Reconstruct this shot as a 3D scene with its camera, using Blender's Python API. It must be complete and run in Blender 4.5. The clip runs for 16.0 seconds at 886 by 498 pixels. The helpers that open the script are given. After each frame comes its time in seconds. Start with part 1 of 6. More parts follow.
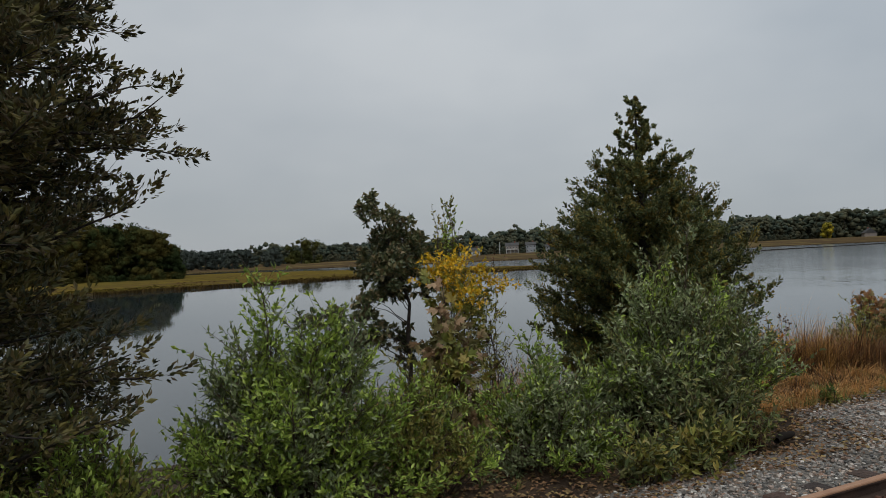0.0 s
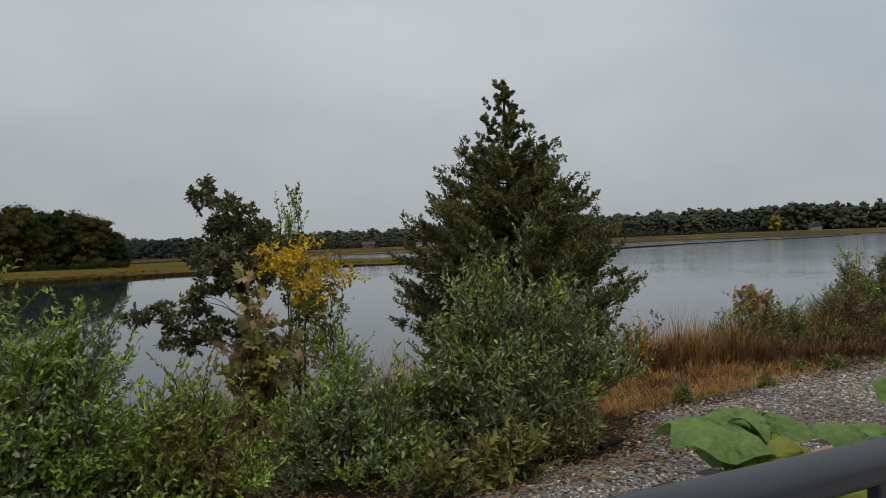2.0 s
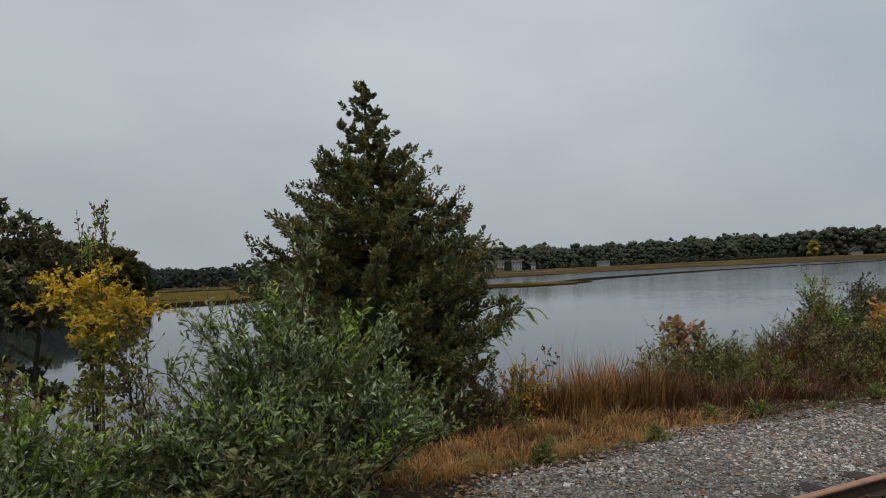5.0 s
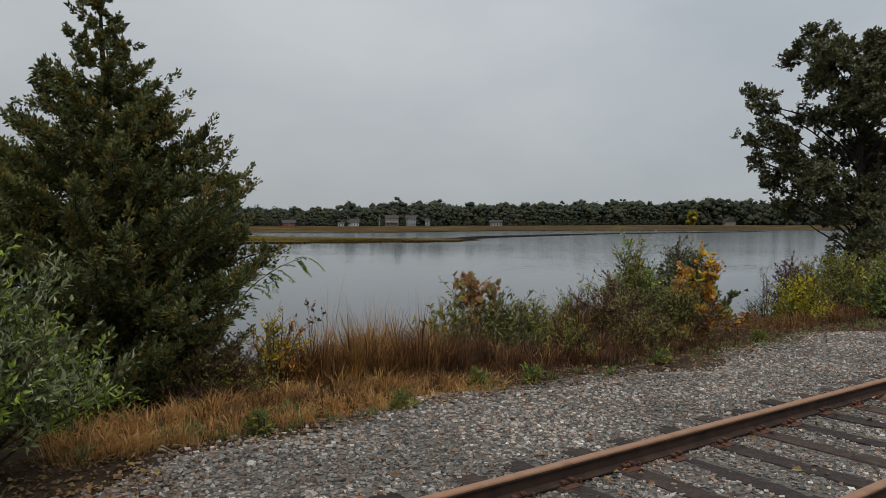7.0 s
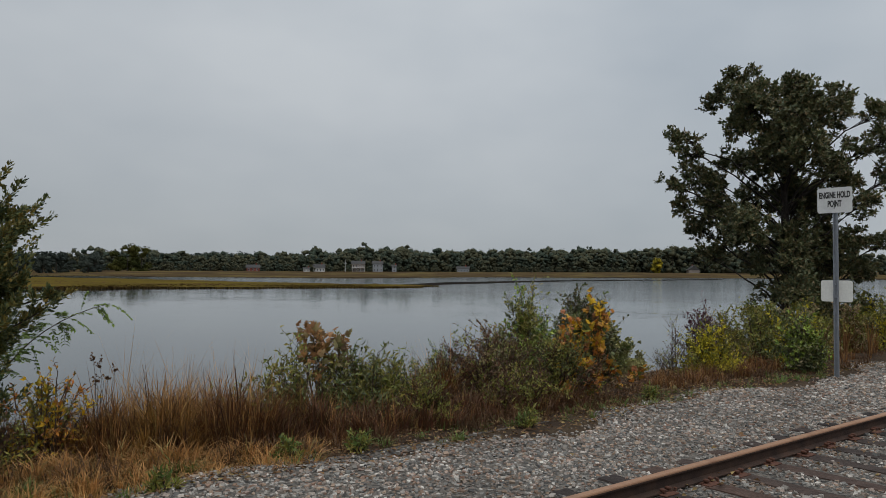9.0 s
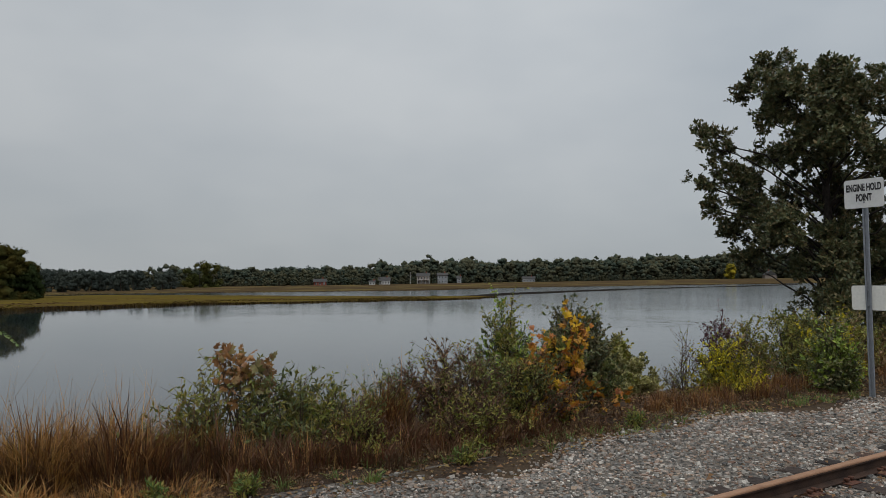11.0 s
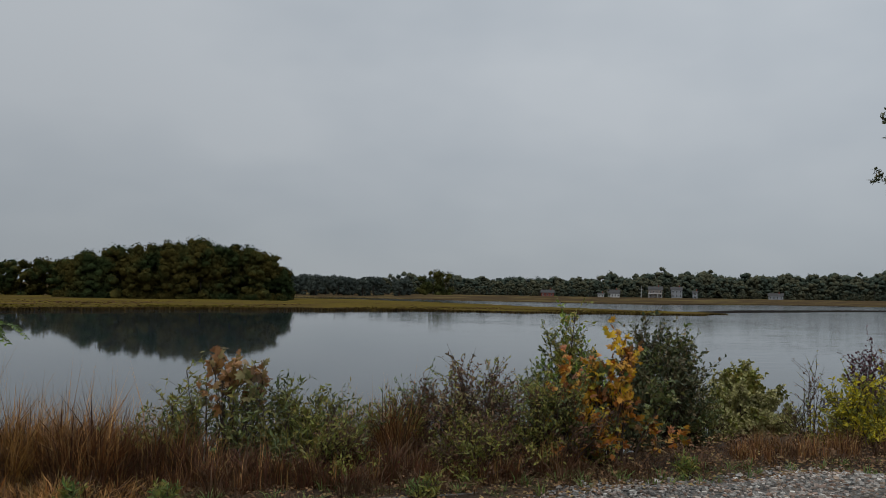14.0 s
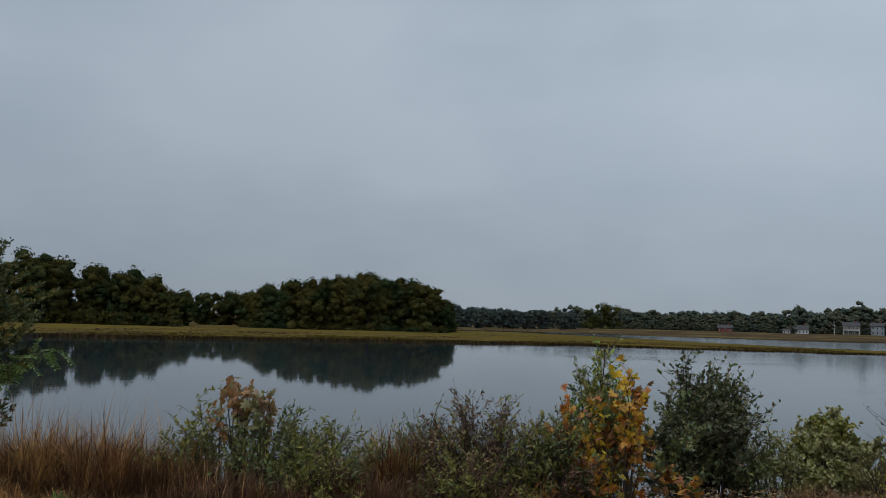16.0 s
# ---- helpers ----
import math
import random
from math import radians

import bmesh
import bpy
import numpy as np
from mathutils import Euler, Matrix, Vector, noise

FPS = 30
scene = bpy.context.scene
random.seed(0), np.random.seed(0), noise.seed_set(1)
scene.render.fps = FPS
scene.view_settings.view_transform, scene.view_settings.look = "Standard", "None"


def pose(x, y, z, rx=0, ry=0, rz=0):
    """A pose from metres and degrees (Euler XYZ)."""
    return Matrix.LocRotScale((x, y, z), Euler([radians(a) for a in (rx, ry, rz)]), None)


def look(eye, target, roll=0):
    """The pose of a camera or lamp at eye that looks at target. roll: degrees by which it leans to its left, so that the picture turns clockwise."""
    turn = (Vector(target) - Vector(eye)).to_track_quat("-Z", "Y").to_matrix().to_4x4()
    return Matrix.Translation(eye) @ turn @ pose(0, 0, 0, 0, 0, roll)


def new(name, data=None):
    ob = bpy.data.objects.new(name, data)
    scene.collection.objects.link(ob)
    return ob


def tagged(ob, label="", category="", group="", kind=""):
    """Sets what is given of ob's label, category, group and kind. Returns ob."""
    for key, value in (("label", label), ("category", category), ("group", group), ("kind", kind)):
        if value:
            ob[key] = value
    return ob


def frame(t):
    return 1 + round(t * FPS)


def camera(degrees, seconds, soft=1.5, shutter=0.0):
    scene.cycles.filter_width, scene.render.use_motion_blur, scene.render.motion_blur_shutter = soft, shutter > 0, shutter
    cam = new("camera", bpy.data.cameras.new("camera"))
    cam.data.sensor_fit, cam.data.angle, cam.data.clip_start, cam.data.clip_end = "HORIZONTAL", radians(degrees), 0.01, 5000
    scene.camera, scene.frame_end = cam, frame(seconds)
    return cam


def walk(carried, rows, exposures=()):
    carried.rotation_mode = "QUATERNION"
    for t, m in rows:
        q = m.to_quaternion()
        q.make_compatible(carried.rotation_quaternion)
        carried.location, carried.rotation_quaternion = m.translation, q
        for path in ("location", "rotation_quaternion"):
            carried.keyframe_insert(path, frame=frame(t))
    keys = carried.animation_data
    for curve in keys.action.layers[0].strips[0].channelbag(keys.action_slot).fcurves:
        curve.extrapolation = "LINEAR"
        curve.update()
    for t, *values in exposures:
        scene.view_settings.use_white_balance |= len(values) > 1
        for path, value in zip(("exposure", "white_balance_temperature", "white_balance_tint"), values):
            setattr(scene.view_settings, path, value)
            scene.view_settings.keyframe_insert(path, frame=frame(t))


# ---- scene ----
cam = camera(61.8, 16.0, 0.85)
PATH = [
    (0, (1.029, -0.28, 2.191), (1.936, 1.502, 2.199), -2.5),
    (0.5, (1.447, -0.39, 2.191), (2.442, 1.345, 2.197), -2.3),
    (1, (1.863, -0.397, 2.168), (2.896, 1.315, 2.139), -2.4),
    (1.5, (2.286, -0.429, 2.157), (3.342, 1.268, 2.092), -2.4),
    (2, (2.715, -0.417, 2.146), (3.718, 1.313, 2.123), -2.1),
    (2.5, (3.155, -0.407, 2.133), (4.077, 1.367, 2.159), -2.2),
    (3, (3.653, -0.429, 2.112), (4.527, 1.369, 2.171), -2.2),
    (3.5, (4.116, -0.378, 2.101), (4.993, 1.418, 2.169), -2.4),
    (4, (4.588, -0.32, 2.069), (5.511, 1.453, 2.132), -2.7),
    (4.2, (4.797, -0.314, 2.083), (5.733, 1.452, 2.147), -2.7),
    (6.3, (6.875, -0.071, 1.879), (7.779, 1.713, 1.862), -1.6),
    (6.5, (7.074, -0.109, 1.881), (8.025, 1.65, 1.842), -1.1),
    (7, (7.569, -0.149, 1.873), (8.728, 1.479, 1.801), 0.1),
    (7.5, (8.087, -0.148, 1.882), (9.371, 1.384, 1.818), 0.4),
    (8, (8.592, -0.181, 1.873), (9.931, 1.304, 1.851), 0.5),
    (8.5, (9.065, -0.162, 1.856), (10.39, 1.335, 1.917), 0.6),
    (9, (9.558, -0.171, 1.847), (10.782, 1.409, 1.9), 0.5),
    (9.2, (9.755, -0.168, 1.848), (10.918, 1.459, 1.879), 0.2),
    (11.3, (11.769, -0.155, 1.865), (12.844, 1.529, 1.965), -0.8),
    (11.5, (11.925, -0.178, 1.849), (13.019, 1.492, 1.967), -1.0),
    (12, (12.357, -0.298, 1.84), (13.43, 1.384, 1.979), -0.8),
    (12.5, (12.83, -0.355, 1.85), (13.855, 1.356, 1.999), -0.5),
    (13, (13.326, -0.454, 1.843), (14.216, 1.334, 1.961), -0.3),
    (13.5, (13.796, -0.416, 1.848), (14.492, 1.457, 1.936), 0.3),
    (14, (14.29, -0.39, 1.85), (14.793, 1.542, 1.961), 1.0),
    (14.5, (14.758, -0.355, 1.865), (15.11, 1.608, 2.013), 1.3),
    (15, (15.23, -0.448, 1.888), (15.489, 1.528, 2.056), 1.4),
    (15.5, (15.749, -0.567, 1.9), (15.915, 1.418, 2.078), 1.6),
    (16, (16.218, -0.638, 1.908), (16.269, 1.352, 2.098), 1.5),
]
EXPOSURES = [(0, 0.05, 6550, 10), (2.0, 0.08, 6600, 10), (4.0, 0.05, 6350, 10), (6.5, 0.08, 6650, 10), (8.5, 0.02, 6500, 10), (12.0, 0.02, 6650, 10), (14.0, -0.1, 6400, 10), (16.0, -0.15, 5900, 8)]
walk(cam, [(t, look(eye, target, roll)) for t, eye, target, roll in PATH], EXPOSURES)


# ---------- light ----------
world = bpy.data.worlds.new("overcast_sky")
scene.world = world
world.use_nodes = True
wn, wl = world.node_tree.nodes, world.node_tree.links
wn.clear()
w_out = wn.new("ShaderNodeOutputWorld")
w_bg = wn.new("ShaderNodeBackground")
w_sky = wn.new("ShaderNodeTexSky")
w_sky.sky_type = "NISHITA"
w_sky.sun_disc = False
w_sky.sun_elevation, w_sky.sun_rotation = radians(42), radians(200)
w_scale = wn.new("ShaderNodeMix")
w_scale.data_type, w_scale.blend_type = "RGBA", "MULTIPLY"
w_scale.inputs["Factor"].default_value = 1.0
w_scale.inputs["B"].default_value = (0.9, 0.9, 0.9, 1)
w_co = wn.new("ShaderNodeTexCoord")
w_map = wn.new("ShaderNodeMapping")
w_map.inputs["Scale"].default_value = (1.0, 1.0, 2.2)
w_noise = wn.new("ShaderNodeTexNoise")
w_noise.inputs["Scale"].default_value, w_noise.inputs["Detail"].default_value = 1.7, 4.0
w_noise.inputs["Roughness"].default_value = 0.5
w_ramp = wn.new("ShaderNodeValToRGB")
w_ramp.color_ramp.elements[0].position, w_ramp.color_ramp.elements[0].color = 0.33, (3.55, 3.95, 4.35, 1)
w_ramp.color_ramp.elements[1].position, w_ramp.color_ramp.elements[1].color = 0.68, (4.9, 5.2, 5.45, 1)
w_mix = wn.new("ShaderNodeMix")
w_mix.data_type = "RGBA"
w_mix.inputs["Factor"].default_value = 0.95
wl.new(w_co.outputs["Generated"], w_map.inputs["Vector"])
wl.new(w_map.outputs["Vector"], w_noise.inputs["Vector"])
wl.new(w_noise.outputs["Fac"], w_ramp.inputs["Fac"])
wl.new(w_sky.outputs["Color"], w_scale.inputs["A"])
wl.new(w_scale.outputs["Result"], w_mix.inputs["A"])
wl.new(w_ramp.outputs["Color"], w_mix.inputs["B"])
w_sep = wn.new("ShaderNodeSeparateXYZ")
wl.new(w_co.outputs["Generated"], w_sep.inputs["Vector"])
w_up, w_side, w_mul, w_tone = wn.new("ShaderNodeMapRange"), wn.new("ShaderNodeMapRange"), wn.new("ShaderNodeMath"), wn.new("ShaderNodeVectorMath")
w_up.interpolation_type = "SMOOTHSTEP"
for key, value in (("From Min", -0.02), ("From Max", 0.4), ("To Min", 0.86), ("To Max", 1.12)):
    w_up.inputs[key].default_value = value
for key, value in (("From Min", -0.2), ("From Max", 0.95), ("To Min", 0.9), ("To Max", 1.1)):
    w_side.inputs[key].default_value = value
w_mul.operation, w_tone.operation = "MULTIPLY", "SCALE"
wl.new(w_sep.outputs["Z"], w_up.inputs["Value"])
wl.new(w_sep.outputs["X"], w_side.inputs["Value"])
w_top, w_mul2 = wn.new("ShaderNodeMapRange"), wn.new("ShaderNodeMath")
w_top.interpolation_type, w_mul2.operation = "SMOOTHSTEP", "MULTIPLY"
for key, value in (("From Min", 0.4), ("From Max", 1.0), ("To Min", 1.0), ("To Max", 1.7)):
    w_top.inputs[key].default_value = value
wl.new(w_sep.outputs["Z"], w_top.inputs["Value"])
wl.new(w_up.outputs["Result"], w_mul2.inputs[0])
wl.new(w_top.outputs["Result"], w_mul2.inputs[1])
wl.new(w_mul2.outputs["Value"], w_mul.inputs[0])
wl.new(w_side.outputs["Result"], w_mul.inputs[1])
wl.new(w_mix.outputs["Result"], w_tone.inputs[0])
wl.new(w_mul.outputs["Value"], w_tone.inputs["Scale"])
wl.new(w_tone.outputs["Vector"], w_bg.inputs["Color"])
w_bg.inputs["Strength"].default_value = 0.1
wl.new(w_bg.outputs["Background"], w_out.inputs["Surface"])

sun_data = bpy.data.lights.new("sun", "SUN")
sun_data.energy, sun_data.angle, sun_data.color = 1.3, radians(60), (1.0, 0.97, 0.93)
sun = new("sun", sun_data)
sun.matrix_world = look((0, 0, 80), (22, 32, 0))


# ---------- materials ----------
def material(name, colours, rough=0.7, island=False, scale=0.0, detail=4.0, bump=0.0, bump_scale=60.0, metal=0.0,
             trans=0.0, spread=(0.25, 0.75), obj_random=False, fine=0.0, fine_scale=300.0, spec=0.3):
    """Colours picked by noise, by mesh island or by object, with fine value grain and relief."""
    m = bpy.data.materials.new(name)
    m.use_nodes = True
    n, l = m.node_tree.nodes, m.node_tree.links
    n.clear()
    out, bs = n.new("ShaderNodeOutputMaterial"), n.new("ShaderNodeBsdfPrincipled")
    bs.inputs["Roughness"].default_value, bs.inputs["Metallic"].default_value = rough, metal
    bs.inputs["Specular IOR Level"].default_value = spec
    co = n.new("ShaderNodeTexCoord")
    ramp = n.new("ShaderNodeValToRGB")
    els = ramp.color_ramp.elements
    k = len(colours)
    while len(els) < k:
        els.new(0.5)
    for i, c in enumerate(colours):
        f = i / max(1, k - 1)
        els[i].position = f if (island or obj_random) else spread[0] + (spread[1] - spread[0]) * f
        els[i].color = (*c, 1)
    if island:
        g = n.new("ShaderNodeNewGeometry")
        l.new(g.outputs["Random Per Island"], ramp.inputs["Fac"])
    elif obj_random:
        g = n.new("ShaderNodeObjectInfo")
        l.new(g.outputs["Random"], ramp.inputs["Fac"])
    else:
        t = n.new("ShaderNodeTexNoise")
        t.inputs["Scale"].default_value, t.inputs["Detail"].default_value = scale or 3.0, detail
        l.new(co.outputs["Object"], t.inputs["Vector"])
        l.new(t.outputs["Fac"], ramp.inputs["Fac"])
    colour = ramp.outputs["Color"]
    if scale and (island or obj_random):
        t = n.new("ShaderNodeTexNoise")
        t.inputs["Scale"].default_value, t.inputs["Detail"].default_value = scale, 3
        l.new(co.outputs["Object"], t.inputs["Vector"])
        mr = n.new("ShaderNodeMapRange")
        mr.inputs["From Min"].default_value, mr.inputs["From Max"].default_value = 0.3, 0.7
        mr.inputs["To Min"].default_value, mr.inputs["To Max"].default_value = 0.65, 1.25
        l.new(t.outputs["Fac"], mr.inputs["Value"])
        mx = n.new("ShaderNodeVectorMath")
        mx.operation = "SCALE"
        l.new(colour, mx.inputs[0])
        l.new(mr.outputs["Result"], mx.inputs["Scale"])
        colour = mx.outputs["Vector"]
    if fine:
        t2 = n.new("ShaderNodeTexNoise")
        t2.inputs["Scale"].default_value, t2.inputs["Detail"].default_value = fine_scale, 3
        l.new(co.outputs["Object"], t2.inputs["Vector"])
        mr2 = n.new("ShaderNodeMapRange")
        mr2.inputs["From Min"].default_value, mr2.inputs["From Max"].default_value = 0.3, 0.7
        mr2.inputs["To Min"].default_value, mr2.inputs["To Max"].default_value = 1 - fine, 1 + fine
        l.new(t2.outputs["Fac"], mr2.inputs["Value"])
        mx2 = n.new("ShaderNodeVectorMath")
        mx2.operation = "SCALE"
        l.new(colour, mx2.inputs[0])
        l.new(mr2.outputs["Result"], mx2.inputs["Scale"])
        colour = mx2.outputs["Vector"]
    l.new(colour, bs.inputs["Base Color"])
    if bump:
        b, t3 = n.new("ShaderNodeBump"), n.new("ShaderNodeTexNoise")
        t3.inputs["Scale"].default_value, t3.inputs["Detail"].default_value = bump_scale, 5
        b.inputs["Strength"].default_value, b.inputs["Distance"].default_value = bump, 0.02
        l.new(co.outputs["Object"], t3.inputs["Vector"])
        l.new(t3.outputs["Fac"], b.inputs["Height"])
        l.new(b.outputs["Normal"], bs.inputs["Normal"])
    if trans:
        tr, mix = n.new("ShaderNodeBsdfTranslucent"), n.new("ShaderNodeMixShader")
        mix.inputs["Fac"].default_value = trans
        l.new(colour, tr.inputs["Color"])
        l.new(bs.outputs["BSDF"], mix.inputs[1])
        l.new(tr.outputs["BSDF"], mix.inputs[2])
        l.new(mix.outputs["Shader"], out.inputs["Surface"])
    else:
        l.new(bs.outputs["BSDF"], out.inputs["Surface"])
    return m


def leaf_material(name, colours, rough=0.5, trans=0.3, scale=1.6, spec=0.35, gain=1.55):
    colours = [tuple(min(0.8, gain * v) for v in c) for c in colours]
    return material(name, colours, rough, island=True, scale=scale, trans=trans, spec=spec)


M_GROUND = material("soil_and_litter", [(0.02, 0.014, 0.01), (0.038, 0.026, 0.018), (0.065, 0.045, 0.028), (0.032, 0.023, 0.016)], 0.95, scale=1.3, detail=8,
                    bump=0.6, bump_scale=25, fine=0.5, fine_scale=60, spec=0.1)
M_BED = material("ballast_bed", [(0.03, 0.027, 0.024), (0.075, 0.07, 0.063), (0.15, 0.135, 0.118), (0.09, 0.068, 0.052)], 0.95, scale=22, detail=8, spread=(0.35, 0.65), bump=0.9, bump_scale=30, fine=0.4)
M_STONE = material("ballast_stone", [(0.07, 0.068, 0.066), (0.19, 0.188, 0.176), (0.3, 0.278, 0.25), (0.15, 0.126, 0.106), (0.35, 0.335, 0.305), (0.235, 0.208, 0.182), (0.24, 0.148, 0.105), (0.56, 0.53, 0.48), (0.18, 0.11, 0.08), (0.34, 0.258, 0.19), (0.12, 0.122, 0.12)], 0.85, island=True, scale=0.7, bump=0.3, bump_scale=90, fine=0.25, fine_scale=120)
M_RAIL = material("rusted_rail_side", [(0.022, 0.013, 0.01), (0.042, 0.024, 0.017), (0.065, 0.034, 0.022)], 0.85, scale=6, detail=6, bump=0.25, bump_scale=120, fine=0.3)
M_RAILTOP = material("rusted_rail_head", [(0.2, 0.1, 0.055), (0.3, 0.165, 0.095), (0.24, 0.125, 0.07)], 0.6, scale=5, detail=6, fine=0.2, spec=0.4)
M_PLATE = material("rusted_plate", [(0.05, 0.024, 0.018), (0.1, 0.045, 0.03), (0.14, 0.055, 0.032)], 0.9, scale=30, detail=5, bump=0.3, fine=0.3)
M_TIE = material("weathered_sleeper", [(0.022, 0.017, 0.015), (0.036, 0.027, 0.024), (0.055, 0.038, 0.031), (0.075, 0.045, 0.034)], 0.9, obj_random=True, scale=9, bump=0.6, bump_scale=35, fine=0.35, fine_scale=40)
M_WATER = material("estuary_water", [(0.02, 0.028, 0.032), (0.03, 0.039, 0.045)], 0.04, scale=0.05, spec=0.5)
M_MARSH = material("salt_marsh_turf", [(0.06, 0.037, 0.02), (0.08, 0.062, 0.018), (0.125, 0.092, 0.018), (0.07, 0.048, 0.021), (0.095, 0.062, 0.028)], 0.95, scale=0.05, detail=3, spread=(0.3, 0.7), bump=0.3, bump_scale=3, fine=0.15, fine_scale=4, spec=0.0)
M_SHORE = material("far_shore_grass", [(0.05, 0.034, 0.022), (0.085, 0.06, 0.03), (0.06, 0.042, 0.026), (0.13, 0.098, 0.04), (0.075, 0.062, 0.03)], 0.95, scale=0.035, detail=5, spread=(0.3, 0.7), fine=0.12, fine_scale=0.6, spec=0.0)
M_FRINGE = material("marsh_edge_grass", [(0.045, 0.028, 0.014), (0.08, 0.055, 0.018), (0.06, 0.035, 0.016)], 0.9, scale=0.4, trans=0.1, spec=0.0)
M_MUD = material("dark_mud", [(0.01, 0.008, 0.007), (0.022, 0.017, 0.013)], 0.9, scale=0.4, spec=0.1)
M_WETMUD = material("wet_grey_mud", [(0.012, 0.011, 0.01), (0.024, 0.021, 0.019), (0.018, 0.018, 0.015)], 0.9, scale=0.15, detail=5, fine=0.2, fine_scale=1.5, spec=0.0)
M_BARK = material("grey_brown_bark", [(0.015, 0.012, 0.011), (0.036, 0.029, 0.025), (0.062, 0.051, 0.044)], 0.95, scale=14, detail=6, bump=0.6, bump_scale=45, fine=0.3)
M_TWIG = material("brown_twig", [(0.035, 0.024, 0.018), (0.09, 0.06, 0.042)], 0.9, scale=12, fine=0.2)
M_CEDAR = leaf_material("cedar_foliage", [(0.014, 0.022, 0.01), (0.032, 0.042, 0.016), (0.07, 0.068, 0.02), (0.024, 0.036, 0.014), (0.095, 0.08, 0.022)], 0.7, 0.12, 1.4, gain=2.55)
M_PINE = leaf_material("dark_pitch_foliage", [(0.012, 0.015, 0.008), (0.026, 0.028, 0.012), (0.05, 0.044, 0.016), (0.045, 0.03, 0.016), (0.07, 0.062, 0.018)], 0.7, 0.1, 1.1, gain=2.0)
M_CEDAR_TINT = leaf_material("olive_cedar_tip", [(0.05, 0.045, 0.012), (0.085, 0.068, 0.015), (0.12, 0.085, 0.018), (0.06, 0.056, 0.014)], 0.7, 0.15, 1.4, gain=2.1)
M_PINE_TINT = leaf_material("olive_pitch_foliage", [(0.03, 0.032, 0.01), (0.055, 0.05, 0.014), (0.075, 0.06, 0.016), (0.05, 0.035, 0.018)], 0.7, 0.12, 1.1, gain=2.2)
M_WILLOW = leaf_material("silvery_green_leaf", [(0.033, 0.046, 0.018), (0.068, 0.088, 0.034), (0.12, 0.138, 0.064), (0.052, 0.07, 0.027), (0.19, 0.2, 0.12)], 0.4, 0.2, 2.2, gain=2.4)
M_SHRUB = leaf_material("fresh_green_leaf", [(0.03, 0.05, 0.008), (0.068, 0.1, 0.014), (0.13, 0.165, 0.026), (0.048, 0.075, 0.012), (0.17, 0.2, 0.045)], 0.38, 0.25, 2.0, gain=2.9)
M_OAKLEAF = leaf_material("dark_oak_leaf", [(0.017, 0.023, 0.011), (0.03, 0.036, 0.016), (0.05, 0.05, 0.022), (0.075, 0.055, 0.028)], 0.45, 0.2, 1.0, gain=3.0)
M_YELLOW = leaf_material("yellow_autumn_leaf", [(0.45, 0.26, 0.012), (0.52, 0.32, 0.015), (0.4, 0.28, 0.02), (0.2, 0.2, 0.03)], 0.5, 0.35, 2.0, gain=1.45)
M_LEMON = leaf_material("lemon_autumn_leaf", [(0.36, 0.3, 0.015), (0.45, 0.37, 0.015), (0.28, 0.25, 0.025), (0.13, 0.15, 0.025)], 0.5, 0.35, 2.0, gain=1.5)
M_ORANGE = leaf_material("orange_autumn_leaf", [(0.38, 0.12, 0.025), (0.46, 0.2, 0.03), (0.5, 0.3, 0.03), (0.3, 0.11, 0.05), (0.08, 0.12, 0.03)], 0.5, 0.3, 3.0, gain=1.2)
M_MAPLE = leaf_material("faded_orange_leaf", [(0.26, 0.13, 0.06), (0.36, 0.19, 0.08), (0.3, 0.15, 0.05), (0.2, 0.16, 0.06)], 0.5, 0.35, 3.0, gain=1.15)
M_RUSSET = leaf_material("russet_leaf", [(0.15, 0.09, 0.05), (0.21, 0.14, 0.08), (0.12, 0.12, 0.045), (0.18, 0.15, 0.07)], 0.6, 0.3, 3.0, gain=1.7)
M_OLIVE = leaf_material("olive_leaf", [(0.06, 0.068, 0.014), (0.1, 0.105, 0.02), (0.13, 0.1, 0.024), (0.075, 0.09, 0.018)], 0.6, 0.25, 2.0, gain=2.3)
M_BROWN = leaf_material("brown_dry_leaf", [(0.045, 0.024, 0.016), (0.085, 0.045, 0.024), (0.11, 0.055, 0.03), (0.06, 0.055, 0.02)], 0.75, 0.2, 2.0, gain=1.45)
M_PALE = leaf_material("pale_seed_tuft", [(0.22, 0.21, 0.075), (0.34, 0.31, 0.13), (0.14, 0.15, 0.045), (0.42, 0.38, 0.2)], 0.7, 0.25, 2.0, gain=1.35)
M_GRASS_RED = leaf_material("russet_grass", [(0.05, 0.022, 0.012), (0.15, 0.06, 0.02), (0.25, 0.11, 0.035), (0.38, 0.22, 0.08), (0.19, 0.08, 0.028), (0.07, 0.032, 0.015)], 0.7, 0.3, 1.2, gain=1.0)
M_GRASS_GOLD = leaf_material("golden_grass", [(0.08, 0.04, 0.016), (0.28, 0.14, 0.035), (0.42, 0.25, 0.075), (0.3, 0.15, 0.035), (0.12, 0.06, 0.02)], 0.7, 0.3, 1.2, gain=1.15)
M_RED_WEED = leaf_material("red_brown_weed", [(0.12, 0.05, 0.028), (0.19, 0.078, 0.04), (0.09, 0.05, 0.024), (0.15, 0.09, 0.035)], 0.75, 0.25, 1.2, gain=0.9)
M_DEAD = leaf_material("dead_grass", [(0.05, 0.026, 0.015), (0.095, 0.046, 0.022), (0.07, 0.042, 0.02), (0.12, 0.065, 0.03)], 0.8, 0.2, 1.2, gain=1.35)
